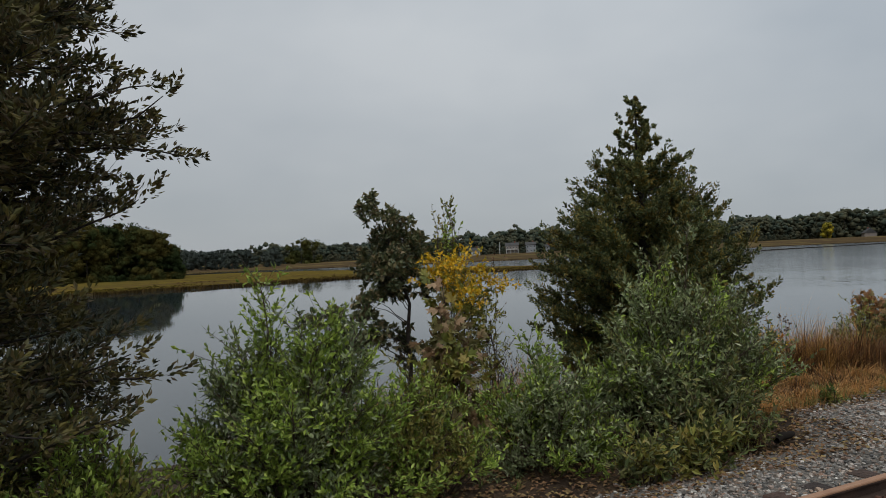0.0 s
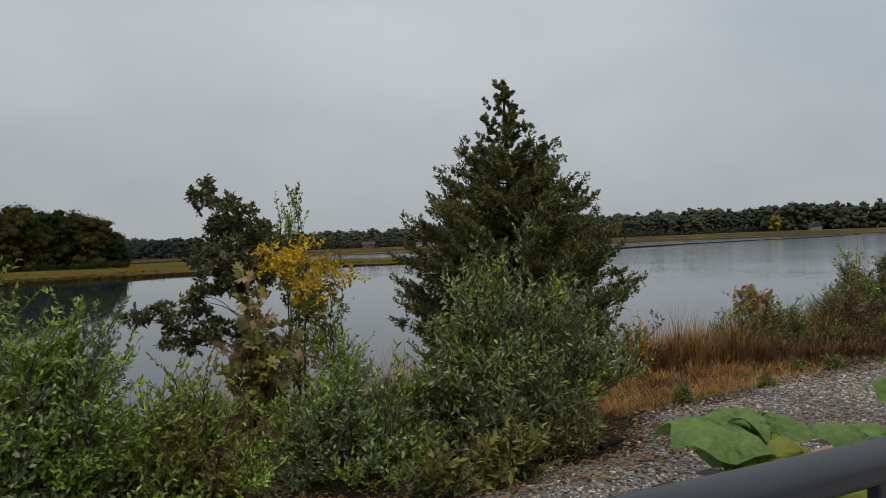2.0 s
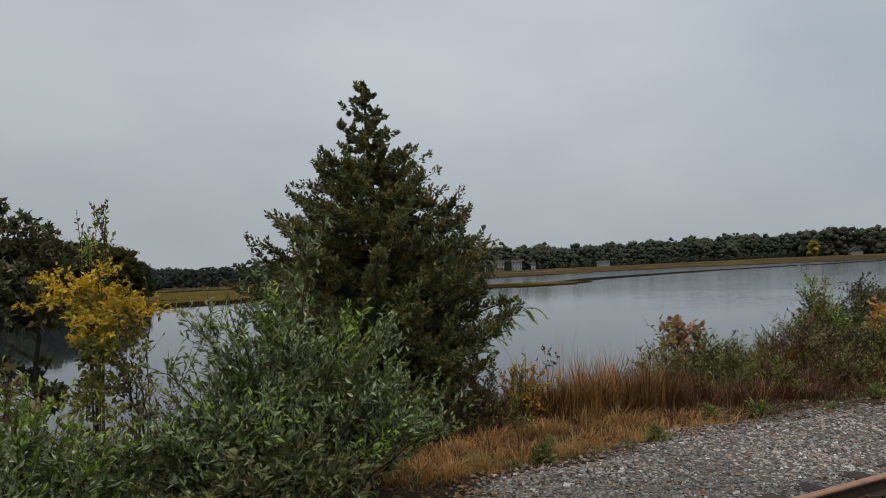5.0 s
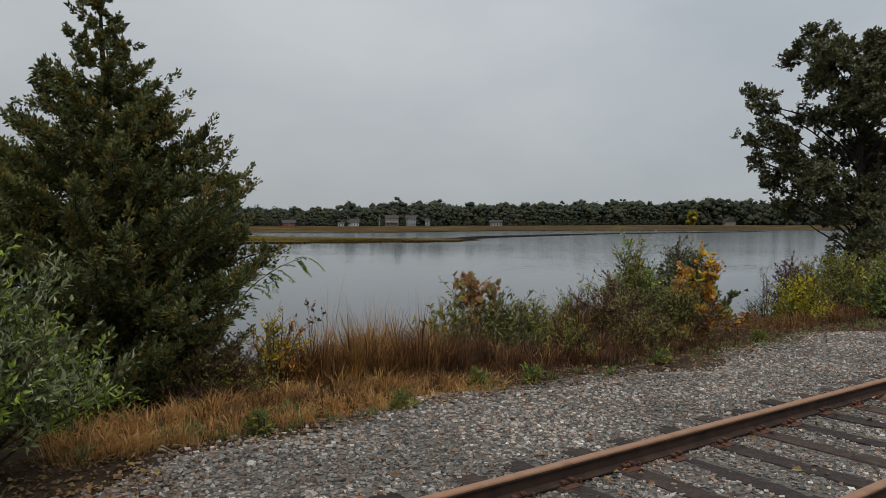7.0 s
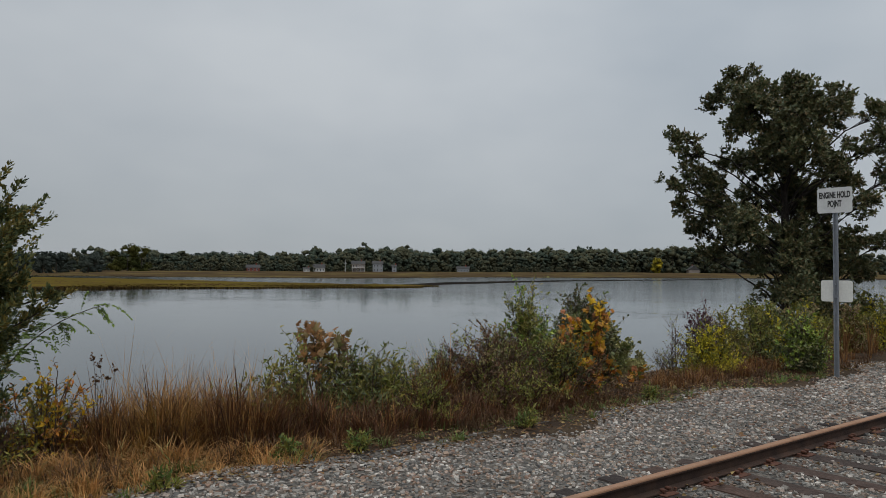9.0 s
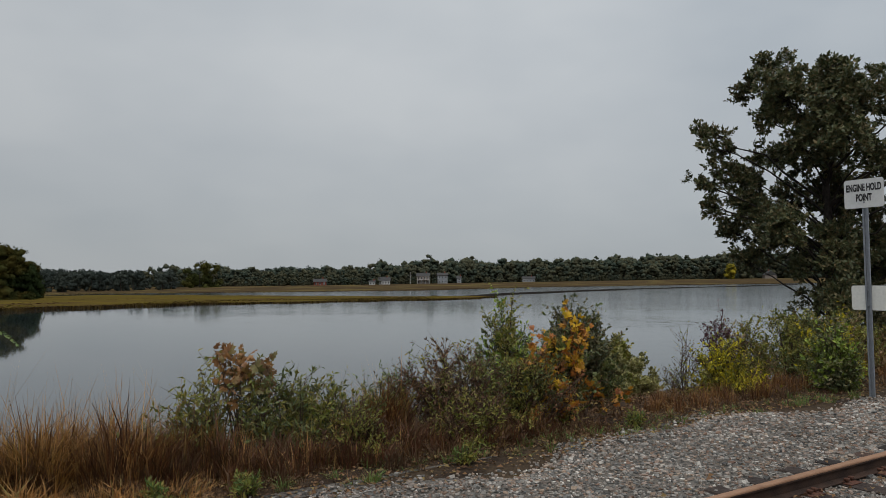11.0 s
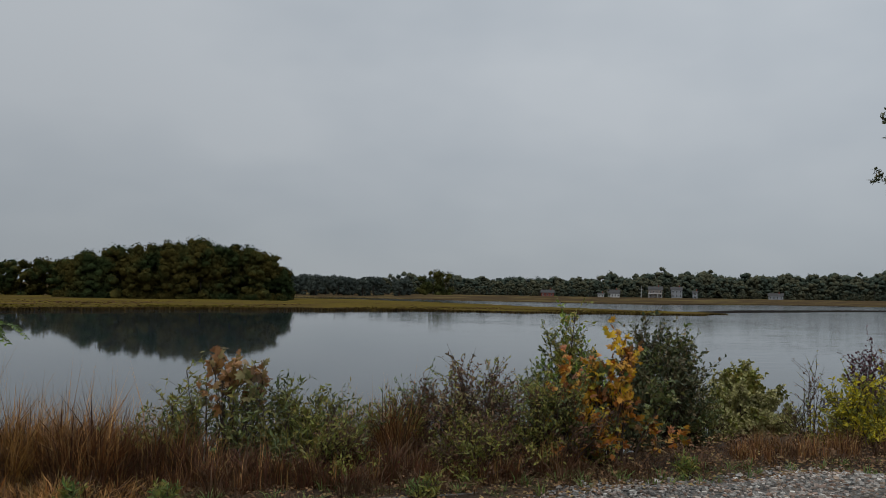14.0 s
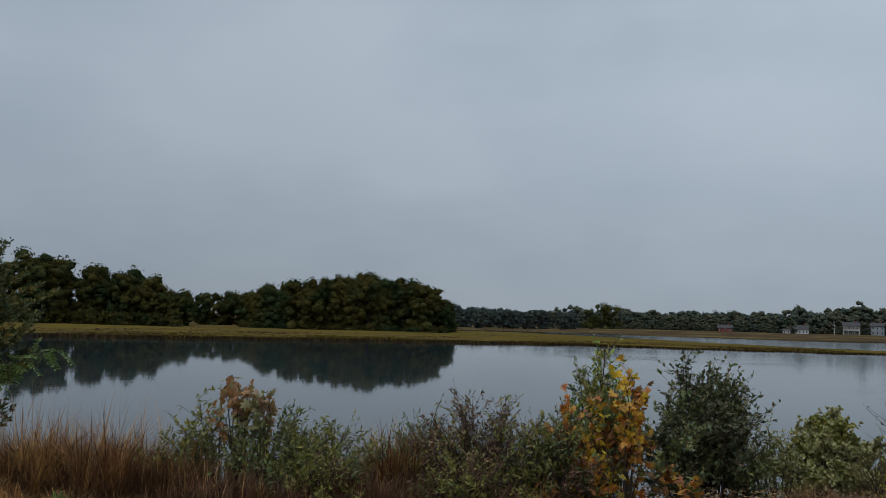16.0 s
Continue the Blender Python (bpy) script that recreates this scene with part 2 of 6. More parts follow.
M_GRASS_TAN = leaf_material("straw_grass", [(0.28, 0.135, 0.04), (0.36, 0.205, 0.075), (0.29, 0.142, 0.045), (0.19, 0.1, 0.034), (0.17, 0.14, 0.045)], 0.7, 0.3, 1.2, gain=1.75)
M_GRASS_GREEN = leaf_material("green_weed", [(0.05, 0.09, 0.02), (0.08, 0.13, 0.03), (0.12, 0.14, 0.04), (0.1, 0.08, 0.03)], 0.6, 0.3, 1.2)
M_REED = material("marsh_grass", [(0.06, 0.037, 0.02), (0.08, 0.062, 0.018), (0.125, 0.092, 0.018), (0.07, 0.048, 0.021), (0.095, 0.062, 0.028)], 0.9, scale=1.0, detail=3, trans=0.2, spread=(0.3, 0.7), fine=0.15, fine_scale=3, spec=0.0)
M_BANKLEAF = leaf_material("dull_green_leaf", [(0.03, 0.042, 0.012), (0.05, 0.066, 0.02), (0.085, 0.1, 0.035), (0.11, 0.1, 0.03), (0.065, 0.078, 0.03)], 0.45, 0.22, 2.0, gain=2.0)
M_RUST = leaf_material("rusty_marsh_blade", [(0.09, 0.05, 0.028), (0.13, 0.075, 0.04), (0.07, 0.04, 0.02), (0.15, 0.1, 0.05)], 0.9, 0.2, 0.05, spec=0.0, gain=1.0)
M_STRAW = leaf_material("straw_marsh_blade", [(0.13, 0.1, 0.02), (0.18, 0.14, 0.025), (0.1, 0.085, 0.02), (0.16, 0.12, 0.03)], 0.9, 0.2, 0.05, spec=0.0, gain=0.8)
M_PLUM = leaf_material("dull_plum_leaf", [(0.05, 0.022, 0.03), (0.08, 0.035, 0.042), (0.06, 0.03, 0.028)], 0.6, 0.25, 2.0, gain=1.6)
M_LEAFLET = leaf_material("pale_leaflet", [(0.1, 0.16, 0.03), (0.16, 0.22, 0.05), (0.12, 0.17, 0.04)], 0.45, 0.35, 2.0, gain=1.4)
M_LITTER = leaf_material("fallen_leaf", [(0.2, 0.11, 0.05), (0.3, 0.17, 0.08), (0.15, 0.08, 0.045), (0.36, 0.26, 0.1), (0.12, 0.06, 0.04)], 0.8, 0.1, 2.0, gain=0.8)


def woods_material(name, a, b, c, relief=1.4):
    m = material(name, [a, b, c, b], 0.85, scale=0.13, detail=3, spread=(0.3, 0.7), fine=0.3, fine_scale=0.7, spec=0.0)
    n, l = m.node_tree.nodes, m.node_tree.links
    bs = next(x for x in n if x.bl_idname == "ShaderNodeBsdfPrincipled")
    co, t, b = n.new("ShaderNodeTexCoord"), n.new("ShaderNodeTexNoise"), n.new("ShaderNodeBump")
    t.inputs["Scale"].default_value, t.inputs["Detail"].default_value, t.inputs["Roughness"].default_value = 0.9, 6, 0.7
    b.inputs["Strength"].default_value, b.inputs["Distance"].default_value = 1.0, relief
    l.new(co.outputs["Object"], t.inputs["Vector"])
    l.new(t.outputs["Fac"], b.inputs["Height"])
    l.new(b.outputs["Normal"], bs.inputs["Normal"])
    return m


M_WOOD_NEAR = woods_material("mixed_autumn_wood", (0.028, 0.043, 0.018), (0.042, 0.058, 0.022), (0.085, 0.07, 0.02))
# Distance haze painted into the base colour: paler and bluer than the near wood.
M_WOOD_FAR_HAZED = woods_material("haze_paled_distant_wood", (0.044, 0.058, 0.046), (0.056, 0.07, 0.052), (0.085, 0.082, 0.05), 0.3)
# Aerial haze is put into these colours: bluish, with little contrast.
M_WOOD_HAZE = woods_material("wood_with_painted_haze", (0.052, 0.066, 0.06), (0.06, 0.074, 0.066), (0.068, 0.08, 0.066))
M_WOOD_YELLOW = woods_material("yellow_tree", (0.3, 0.24, 0.03), (0.4, 0.31, 0.035), (0.22, 0.2, 0.03))
M_WHITE = material("white_clapboard", [(0.5, 0.5, 0.5), (0.6, 0.6, 0.59)], 0.7, scale=1.5, fine=0.08)
M_BRICK = material("red_brick_far", [(0.19, 0.05, 0.038), (0.25, 0.07, 0.05)], 0.9, scale=3, fine=0.2)
M_BLUEGREY = material("pale_grey_clapboard", [(0.22, 0.24, 0.26), (0.29, 0.305, 0.325)], 0.7, scale=1.5, fine=0.08)
M_TAUPE = material("taupe_clapboard", [(0.2, 0.17, 0.15), (0.26, 0.225, 0.2)], 0.8, scale=1.5, fine=0.08)
M_ROOF = material("grey_shingle", [(0.04, 0.04, 0.042), (0.07, 0.068, 0.066)], 0.9, scale=2, fine=0.25, fine_scale=8)
M_GLASSDARK = material("dark_window_glass", [(0.02, 0.025, 0.03), (0.03, 0.035, 0.04)], 0.1, scale=1, spec=0.5)
M_STEEL = material("galvanised_steel", [(0.22, 0.24, 0.27), (0.3, 0.32, 0.35)], 0.55, scale=9, metal=0.5, fine=0.15, fine_scale=80)
M_SIGN = material("white_sign_sheet", [(0.6, 0.61, 0.61), (0.7, 0.7, 0.69)], 0.5, scale=4, fine=0.05, fine_scale=30)
M_SIGNBACK = material("weathered_pale_panel", [(0.68, 0.68, 0.64), (0.78, 0.78, 0.74)], 0.6, scale=4, fine=0.06, fine_scale=30)
M_BLACK = material("black_lettering", [(0.02, 0.02, 0.02), (0.03, 0.03, 0.03)], 0.6, scale=5)
M_RAILING = material("dark_painted_metal", [(0.018, 0.02, 0.025), (0.027, 0.029, 0.034)], 0.42, scale=8, bump=0.08, bump_scale=250, fine=0.1, spec=0.5)
M_DECK = material("concrete_path", [(0.22, 0.21, 0.2), (0.3, 0.29, 0.27)], 0.9, scale=2.5, detail=8, bump=0.3, bump_scale=60, fine=0.15)
M_SQUASH = material("squash_leaf", [(0.08, 0.14, 0.028), (0.125, 0.195, 0.045), (0.18, 0.255, 0.075)], 0.5, scale=14, detail=7, bump=0.9, bump_scale=38, trans=0.25, fine=0.15, fine_scale=90)
M_SQUASH_OLD = material("yellowed_squash_leaf", [(0.15, 0.18, 0.02), (0.22, 0.23, 0.03), (0.1, 0.14, 0.025)], 0.6, scale=12, bump=0.4, bump_scale=30, trans=0.3)


def band_marsh(m):
    """Stretches the colour patches of the marsh along the shore."""
    n, l = m.node_tree.nodes, m.node_tree.links
    co = next(x for x in n if x.bl_idname == "ShaderNodeTexCoord")
    t = next(x for x in n if x.bl_idname == "ShaderNodeTexNoise")
    mp = n.new("ShaderNodeMapping")
    mp.inputs["Scale"].default_value = (0.022, 0.2, 0.1)
    t.inputs["Scale"].default_value = 1.0
    l.new(co.outputs["Object"], mp.inputs["Vector"])
    l.new(mp.outputs["Vector"], t.inputs["Vector"])


band_marsh(M_MARSH)
band_marsh(M_REED)


def water_ripples():
    n, l = M_WATER.node_tree.nodes, M_WATER.node_tree.links
    bs = next(x for x in n if x.bl_idname == "ShaderNodeBsdfPrincipled")
    bs.inputs["IOR"].default_value = 1.33
    co, mp = n.new("ShaderNodeTexCoord"), n.new("ShaderNodeMapping")
    mp.inputs["Scale"].default_value = (0.35, 1.0, 1.0)
    a, b = n.new("ShaderNodeTexNoise"), n.new("ShaderNodeTexNoise")
    a.inputs["Scale"].default_value, a.inputs["Detail"].default_value = 1.3, 4
    b.inputs["Scale"].default_value, b.inputs["Detail"].default_value = 0.045, 3
    mr = n.new("ShaderNodeMapRange")
    mr.inputs["From Min"].default_value, mr.inputs["From Max"].default_value = 0.45, 0.65
    mr.inputs["To Min"].default_value, mr.inputs["To Max"].default_value = 0.25, 1.0
    mul, bump = n.new("ShaderNodeMath"), n.new("ShaderNodeBump")
    mul.operation = "MULTIPLY"
    bump.inputs["Strength"].default_value, bump.inputs["Distance"].default_value = 0.6, 0.04
    l.new(co.outputs["Object"], mp.inputs["Vector"])
    l.new(mp.outputs["Vector"], a.inputs["Vector"])
    l.new(co.outputs["Object"], b.inputs["Vector"])
    l.new(b.outputs["Fac"], mr.inputs["Value"])
    l.new(a.outputs["Fac"], mul.inputs[0])
    sep, wind, mul2 = n.new("ShaderNodeSeparateXYZ"), n.new("ShaderNodeMapRange"), n.new("ShaderNodeMath")
    wind.inputs["From Min"].default_value, wind.inputs["From Max"].default_value = 18.0, 60.0
    wind.inputs["To Min"].default_value, wind.inputs["To Max"].default_value = 0.12, 1.5
    mul2.operation = "MULTIPLY"
    l.new(co.outputs["Object"], sep.inputs["Vector"])
    l.new(sep.outputs["X"], wind.inputs["Value"])
    gloss = n.new("ShaderNodeMapRange")
    gloss.inputs["From Min"].default_value, gloss.inputs["From Max"].default_value = 25.0, 80.0
    gloss.inputs["To Min"].default_value, gloss.inputs["To Max"].default_value = 0.035, 0.12
    l.new(sep.outputs["X"], gloss.inputs["Value"])
    l.new(gloss.outputs["Result"], bs.inputs["Roughness"])
    l.new(mr.outputs["Result"], mul2.inputs[0])
    l.new(wind.outputs["Result"], mul2.inputs[1])
    l.new(mul2.outputs["Value"], mul.inputs[1])
    l.new(mul.outputs["Value"], bump.inputs["Height"])
    l.new(bump.outputs["Normal"], bs.inputs["Normal"])


water_ripples()


# ---------- mesh tools ----------
def np_mesh(name, verts, faces, smooth=False, mat=None):
    """A mesh from arrays: verts (n, 3); faces one (m, k) array or a list of such arrays."""
    faces = faces if isinstance(faces, list) else [faces]
    me = bpy.data.meshes.new(name)
    me.vertices.add(len(verts))
    me.vertices.foreach_set("co", np.asarray(verts, dtype=np.float32).ravel())
    loops = np.concatenate([f.ravel() for f in faces]).astype(np.int32)
    sizes = np.concatenate([np.full(len(f), f.shape[1]) for f in faces]).astype(np.int32)
    me.loops.add(len(loops))
    me.loops.foreach_set("vertex_index", loops)
    me.polygons.add(len(sizes))
    me.polygons.foreach_set("loop_start", np.concatenate([[0], np.cumsum(sizes)[:-1]]).astype(np.int32))
    me.polygons.foreach_set("use_smooth", np.full(len(sizes), smooth))
    me.update(calc_edges=True)
    if mat:
        me.materials.append(mat)
    return me


def unit(v):
    return v / np.maximum(np.linalg.norm(v, axis=-1, keepdims=True), 1e-9)


def leaf_arrays(p, d, nrm, length, width, fold=0.12, droop=0.1, wide=0.45):
    """Folded pointed leaves, two triangles each."""
    d = unit(d)
    s = unit(np.cross(d, nrm))
    nn = np.cross(s, d)
    L, W = length[:, None], width[:, None]
    mid = p + d * L * wide
    tip = p + d * L - nn * L * droop
    v = np.stack([p, mid + s * W / 2 + nn * W * fold, tip, mid - s * W / 2 + nn * W * fold], axis=1).reshape(-1, 3)
    i = np.arange(len(p))[:, None] * 4
    return v, np.concatenate([i + np.array([[0, 1, 2]]), i + np.array([[0, 2, 3]])])


def palm_arrays(p, d, nrm, length, width):
    """Five-lobed maple leaves as fans with sagging lobes."""
    d = unit(d)
    s = unit(np.cross(d, nrm))
    nn = np.cross(s, d)
    shape = ((0.0, 0.0), (0.02, 0.3), (0.3, 0.5), (0.36, 0.22), (0.72, 0.42), (0.66, 0.14), (1.0, 0.0), (0.66, -0.14), (0.72, -0.42), (0.36, -0.22), (0.3, -0.5), (0.02, -0.3))
    mid = p + d * (length * 0.38)[:, None]
    vs = [mid]
    for a, b in shape:
        sag = 0.12 * (a * a + 4 * b * b)
        vs.append(p + d * (length * a)[:, None] + s * (width * b)[:, None] - nn * (length * sag)[:, None])
    v = np.stack(vs, 1).reshape(-1, 3)
    k = len(shape)
    i = np.arange(len(p))[:, None] * (k + 1)
    return v, np.concatenate([i + np.array([[0, 1 + j, 1 + (j + 1) % k]]) for j in range(k)])


def tube_arrays(P, R, sides=4):
    """Tubes along polylines P (n, k, 3) with radii R (n, k)."""
    n, k, _ = P.shape
    T = unit(np.gradient(P, axis=1))
    ref = np.where(np.abs(T[..., 2:3]) > 0.9, np.array([1.0, 0, 0]), np.array([0, 0, 1.0]))
    a = unit(np.cross(T, ref))
    b = np.cross(T, a)
    ang = np.arange(sides) * 2 * np.pi / sides
    ring = a[:, :, None] * np.cos(ang)[None, None, :, None] + b[:, :, None] * np.sin(ang)[None, None, :, None]
    v = (P[:, :, None] + ring * R[:, :, None, None]).reshape(-1, 3)
    idx = np.arange(n * k * sides).reshape(n, k, sides)
    nxt = np.roll(idx, -1, axis=2)
    f = np.stack([idx[:, :-1], nxt[:, :-1], nxt[:, 1:], idx[:, 1:]], axis=-1).reshape(-1, 4)
    return v, f


def join(parts):
    """Joins (verts, faces) pairs whose faces have one size."""
    vs, fs, o = [], [], 0
    for v, f in parts:
        vs.append(v)
        fs.append(f + o)
        o += len(v)
    return np.concatenate(vs), np.concatenate(fs)


def bezier(a, b, c, k):
    """Quadratic curves through arrays of points (n, 3), k samples each."""
    t = np.linspace(0, 1, k)[None, :, None]
    return (1 - t) ** 2 * a[:, None] + 2 * t * (1 - t) * b[:, None] + t ** 2 * c[:, None]


def sample(P, u):
    """Points and tangents on polylines P (n, k, 3) at u (n, m)."""
    k = P.shape[1]
    f = np.clip(u * (k - 1), 0, k - 1.001)
    i = f.astype(int)
    w = (f - i)[..., None]
    rows = np.arange(P.shape[0])[:, None]
    a, b = P[rows, i], P[rows, i + 1]
    return a + (b - a) * w, unit(b - a)


def part(name, me, parent, label="", mat=None):
    ob = new(name, me)
    ob.parent = parent
    if mat:
        me.materials.append(mat)
    if label:
        tagged(ob, label)
    return ob


def thing(name, at, label, category, group="", kind=""):
    ob = new(name)
    ob.location = at
    ob.empty_display_size = 0.2
    return tagged(ob, label, category, group, kind)


def bm_mesh(name, bm, mat=None, smooth=False):
    me = bpy.data.meshes.new(name)
    bm.to_mesh(me)
    bm.free()
    if smooth:
        for p in me.polygons:
            p.use_smooth = True
    if mat:
        me.materials.append(mat)
    return me


def box_bm(bm, x0, x1, y0, y1, z0, z1, bevel=0.0):
    r = bmesh.ops.create_cube(bm, size=1.0)
    vs = r["verts"]
    bmesh.ops.transform(bm, matrix=Matrix.Translation(((x0 + x1) / 2, (y0 + y1) / 2, (z0 + z1) / 2)) @ Matrix.Diagonal((x1 - x0, y1 - y0, z1 - z0, 1)), verts=vs)
    if bevel:
        es = list({e for v in vs for e in v.link_edges})
        bmesh.ops.bevel(bm, geom=es, offset=bevel, segments=1, affect="EDGES")


def box_mesh(name, x0, x1, y0, y1, z0, z1, mat=None, bevel=0.0):
    bm = bmesh.new()
    box_bm(bm, x0, x1, y0, y1, z0, z1, bevel)
    return bm_mesh(name, bm, mat)


# ---------- ground, water, marsh ----------
WATER = -1.2


def far_shore(x):
    """Where the far bank begins."""
    return np.interp(x, [-400, -110, -60, 0, 45, 75, 120, 180, 250, 330, 420, 700], [40, 52, 110, 225, 250, 215, 184, 205, 184, 158, 70, 20])


def ground_z(x, y):
    x, y = np.asarray(x, dtype=float), np.asarray(y, dtype=float)
    wob = 0.35 * np.sin(x * 0.31) + 0.25 * np.sin(x * 0.83 + 1)
    near = np.interp(y - wob, [-50, 6.0, 7.0, 8.5, 10.2, 11.5, 13, 20], [-0.06, -0.06, -0.09, -0.2, -0.55, -1.15, -1.5, -2.2])
    s = far_shore(x)
    far = np.interp(y - s, [-30, -4, 0, 6, 40, 80, 130, 230, 600, 2500], [-2.2, -1.7, -1.15, -1.06, -0.95, -0.6, -0.15, 0.2, 1.6, 5.0])
    z = np.where(y < 25, near, far)
    return z + 0.02 * np.sin(x * 2.1 + y * 1.3) * (y > 6.6) * (y < 12)


def grid_sheet(name, xs, ys, zf, mat):
    X, Y = np.meshgrid(xs, ys)
    v = np.stack([X, Y, zf(X, Y)], axis=-1).reshape(-1, 3)
    i = np.arange(len(xs) * len(ys)).reshape(len(ys), len(xs))
    f = np.stack([i[:-1, :-1], i[:-1, 1:], i[1:, 1:], i[1:, :-1]], axis=-1).reshape(-1, 4)
    return np_mesh(name, v, f, True, mat)


gx = np.unique(np.concatenate([np.linspace(-3500, -120, 20), np.linspace(-120, -10, 30), np.arange(-10, 60, 0.8), np.linspace(60, 420, 50), np.linspace(420, 3500, 20)]))
gy = np.unique(np.concatenate([np.linspace(-3000, -10, 14), np.arange(-10, 14, 0.4), np.linspace(14, 40, 14), np.linspace(40, 260, 60), np.linspace(260, 420, 24), np.linspace(420, 3500, 20)]))
ground_mesh = grid_sheet("ground", gx, gy, ground_z, M_GROUND)
ground_mesh.materials.append(M_SHORE)
ground_mesh.polygons.foreach_set("material_index", np.repeat((gy[:-1] > 25).astype(np.int32), len(gx) - 1))
ground = tagged(new("ground", ground_mesh), "brown soil bank with leaf litter beside the water", "ground", kind="structure")

bedx, bedy = np.arange(-30, 90.1, 0.5), np.array([-1.2, 0.6, 1.2, 1.9, 2.85, 3.8, 4.6, 5.2, 5.7, 6.1, 6.5])


def bed_z(X, Y):
    edge = 0.35 * np.sin(X * 0.9) + 0.2 * np.sin(X * 2.3 + 2)
    edge = edge + 1.4 * np.clip((9.2 - X) / 2.5, 0, 1)
    return 0.012 - 0.09 * np.clip((Y + edge - 5.7) / 0.5, 0, 1)


ballast_bed = tagged(new("ballast_bed", grid_sheet("ballast_bed", bedx, bedy, bed_z, M_BED)), "grey crushed stone bed under the railway track", "gravel bed", kind="structure")

water = tagged(new("water", np_mesh("water", [(-2500, 8, WATER), (2500, 8, WATER), (2500, 900, WATER), (-2500, 900, WATER)], np.array([[0, 1, 2, 3]]), False, M_WATER)),
               "still grey estuary water reflecting the overcast sky", "water", kind="structure")


def marsh_front(x):
    return np.interp(x, [-300, -60, -34, -28, -10, 5, 22, 42, 60, 74, 86], [48, 62, 68, 86, 92, 98, 103, 104, 98, 95, 100]) + 0.9 * np.sin(x * 0.7) + 0.7 * np.sin(x * 0.23)


def marsh_back(x):
    return np.interp(x, [-300, -40, 20, 45, 60, 75, 86], [140, 185, 200, 198, 160, 125, 103]) + 1.5 * np.sin(x * 0.33)


def marsh_flat(name, x0, x1, front, back, top, step, label):
    xs = np.arange(x0, x1, step)
    t = np.linspace(0, 1, 16) ** 1.6
    Y = front(xs)[None, :] + (back(xs) - front(xs))[None, :] * t[:, None]
    X = np.repeat(xs[None, :], 16, 0)
    Z = np.interp(X, [-40, 20, 50], [top, top - 0.05, top - 0.2]) + 0.06 * np.sin(X * 0.21) * np.sin(Y * 0.17) + 0 * X
    X, Y, Z = [np.concatenate([a[:1], a], 0) for a in (X, Y, Z)]
    Y[0] -= 0.5
    Z[0] = WATER - 0.4
    v = np.stack([X, Y, Z], -1).reshape(-1, 3)
    i = np.arange(X.size).reshape(X.shape)
    f = np.stack([i[:-1, :-1], i[:-1, 1:], i[1:, 1:], i[1:, :-1]], -1).reshape(-1, 4)
    me = np_mesh(name, v, f, True, M_MARSH)
    me.materials.append(M_MUD)
    mi = np.zeros(len(f), dtype=np.int32)
    mi[: X.shape[1] - 1] = 1
    me.polygons.foreach_set("material_index", mi)
    return tagged(new(name, me), label, "marsh", kind="structure")


marsh_flat("marsh", -300, 87, marsh_front, marsh_back, -0.84, 1.5, "yellow-green salt marsh flat with a dark mud edge")


def mud_bar():
    xs = np.linspace(MUD_X[0], MUD_X[-1], 60)
    front = np.interp(xs, MUD_X, MUD_FRONT) + 0.8 * np.sin(xs * 0.21)
    back = np.interp(xs, MUD_X, MUD_BACK) + 0.8 * np.sin(xs * 0.17 + 1)
    mid = (front + back) / 2
    v = np.concatenate([np.stack([xs, front, np.full(60, WATER - 0.02)], -1), np.stack([xs, mid, np.full(60, WATER + 0.15)], -1), np.stack([xs, back, np.full(60, WATER - 0.02)], -1)])
    i = np.arange(59)
    f = np.concatenate([np.stack([i + a, i + a + 1, i + a + 61, i + a + 60], -1) for a in (0, 60)])
    tagged(new("mud_flat", np_mesh("mud_flat", v, f, True, M_WETMUD)), "low dark wet mud bar in the estuary", "mud flat", kind="structure")


MUD_X, MUD_FRONT, MUD_BACK = [80, 90, 105, 130, 150, 180, 220, 262], [102, 106, 114, 123, 131, 136, 139, 152], [106, 117, 128, 138, 144, 147, 149, 154]
mud_bar()


def blades(xs, ys, zs, h, w, lean, rng, curl=0.35, angle=None):
    """Curved tapered grass blades, three triangles each plus a tip."""
    n = len(xs)
    a = rng.uniform(0, 2 * np.pi, n) if angle is None else angle
    out = np.stack([np.cos(a), np.sin(a), np.zeros(n)], -1)
    side = np.stack([-np.sin(a), np.cos(a), np.zeros(n)], -1)
    p = np.stack([xs, ys, zs], -1)
    up = np.array([0, 0, 1.0])
    L = (lean * rng.uniform(0.2, 1.4, n))[:, None]
    H, W = h[:, None], w[:, None]
    m = p + up * H * 0.55 + out * H * L * 0.35
    t = p + up * H * (1 - 0.25 * L) + out * H * L * (0.8 + curl)
    v = np.stack([p - side * W / 2, p + side * W / 2, m + side * W * 0.4, m - side * W * 0.4, t], 1).reshape(-1, 3)
    i = np.arange(n)[:, None] * 5
    return v, np.concatenate([i + np.array([[0, 1, 2]]), i + np.array([[0, 2, 3]]), i + np.array([[3, 2, 4]])])


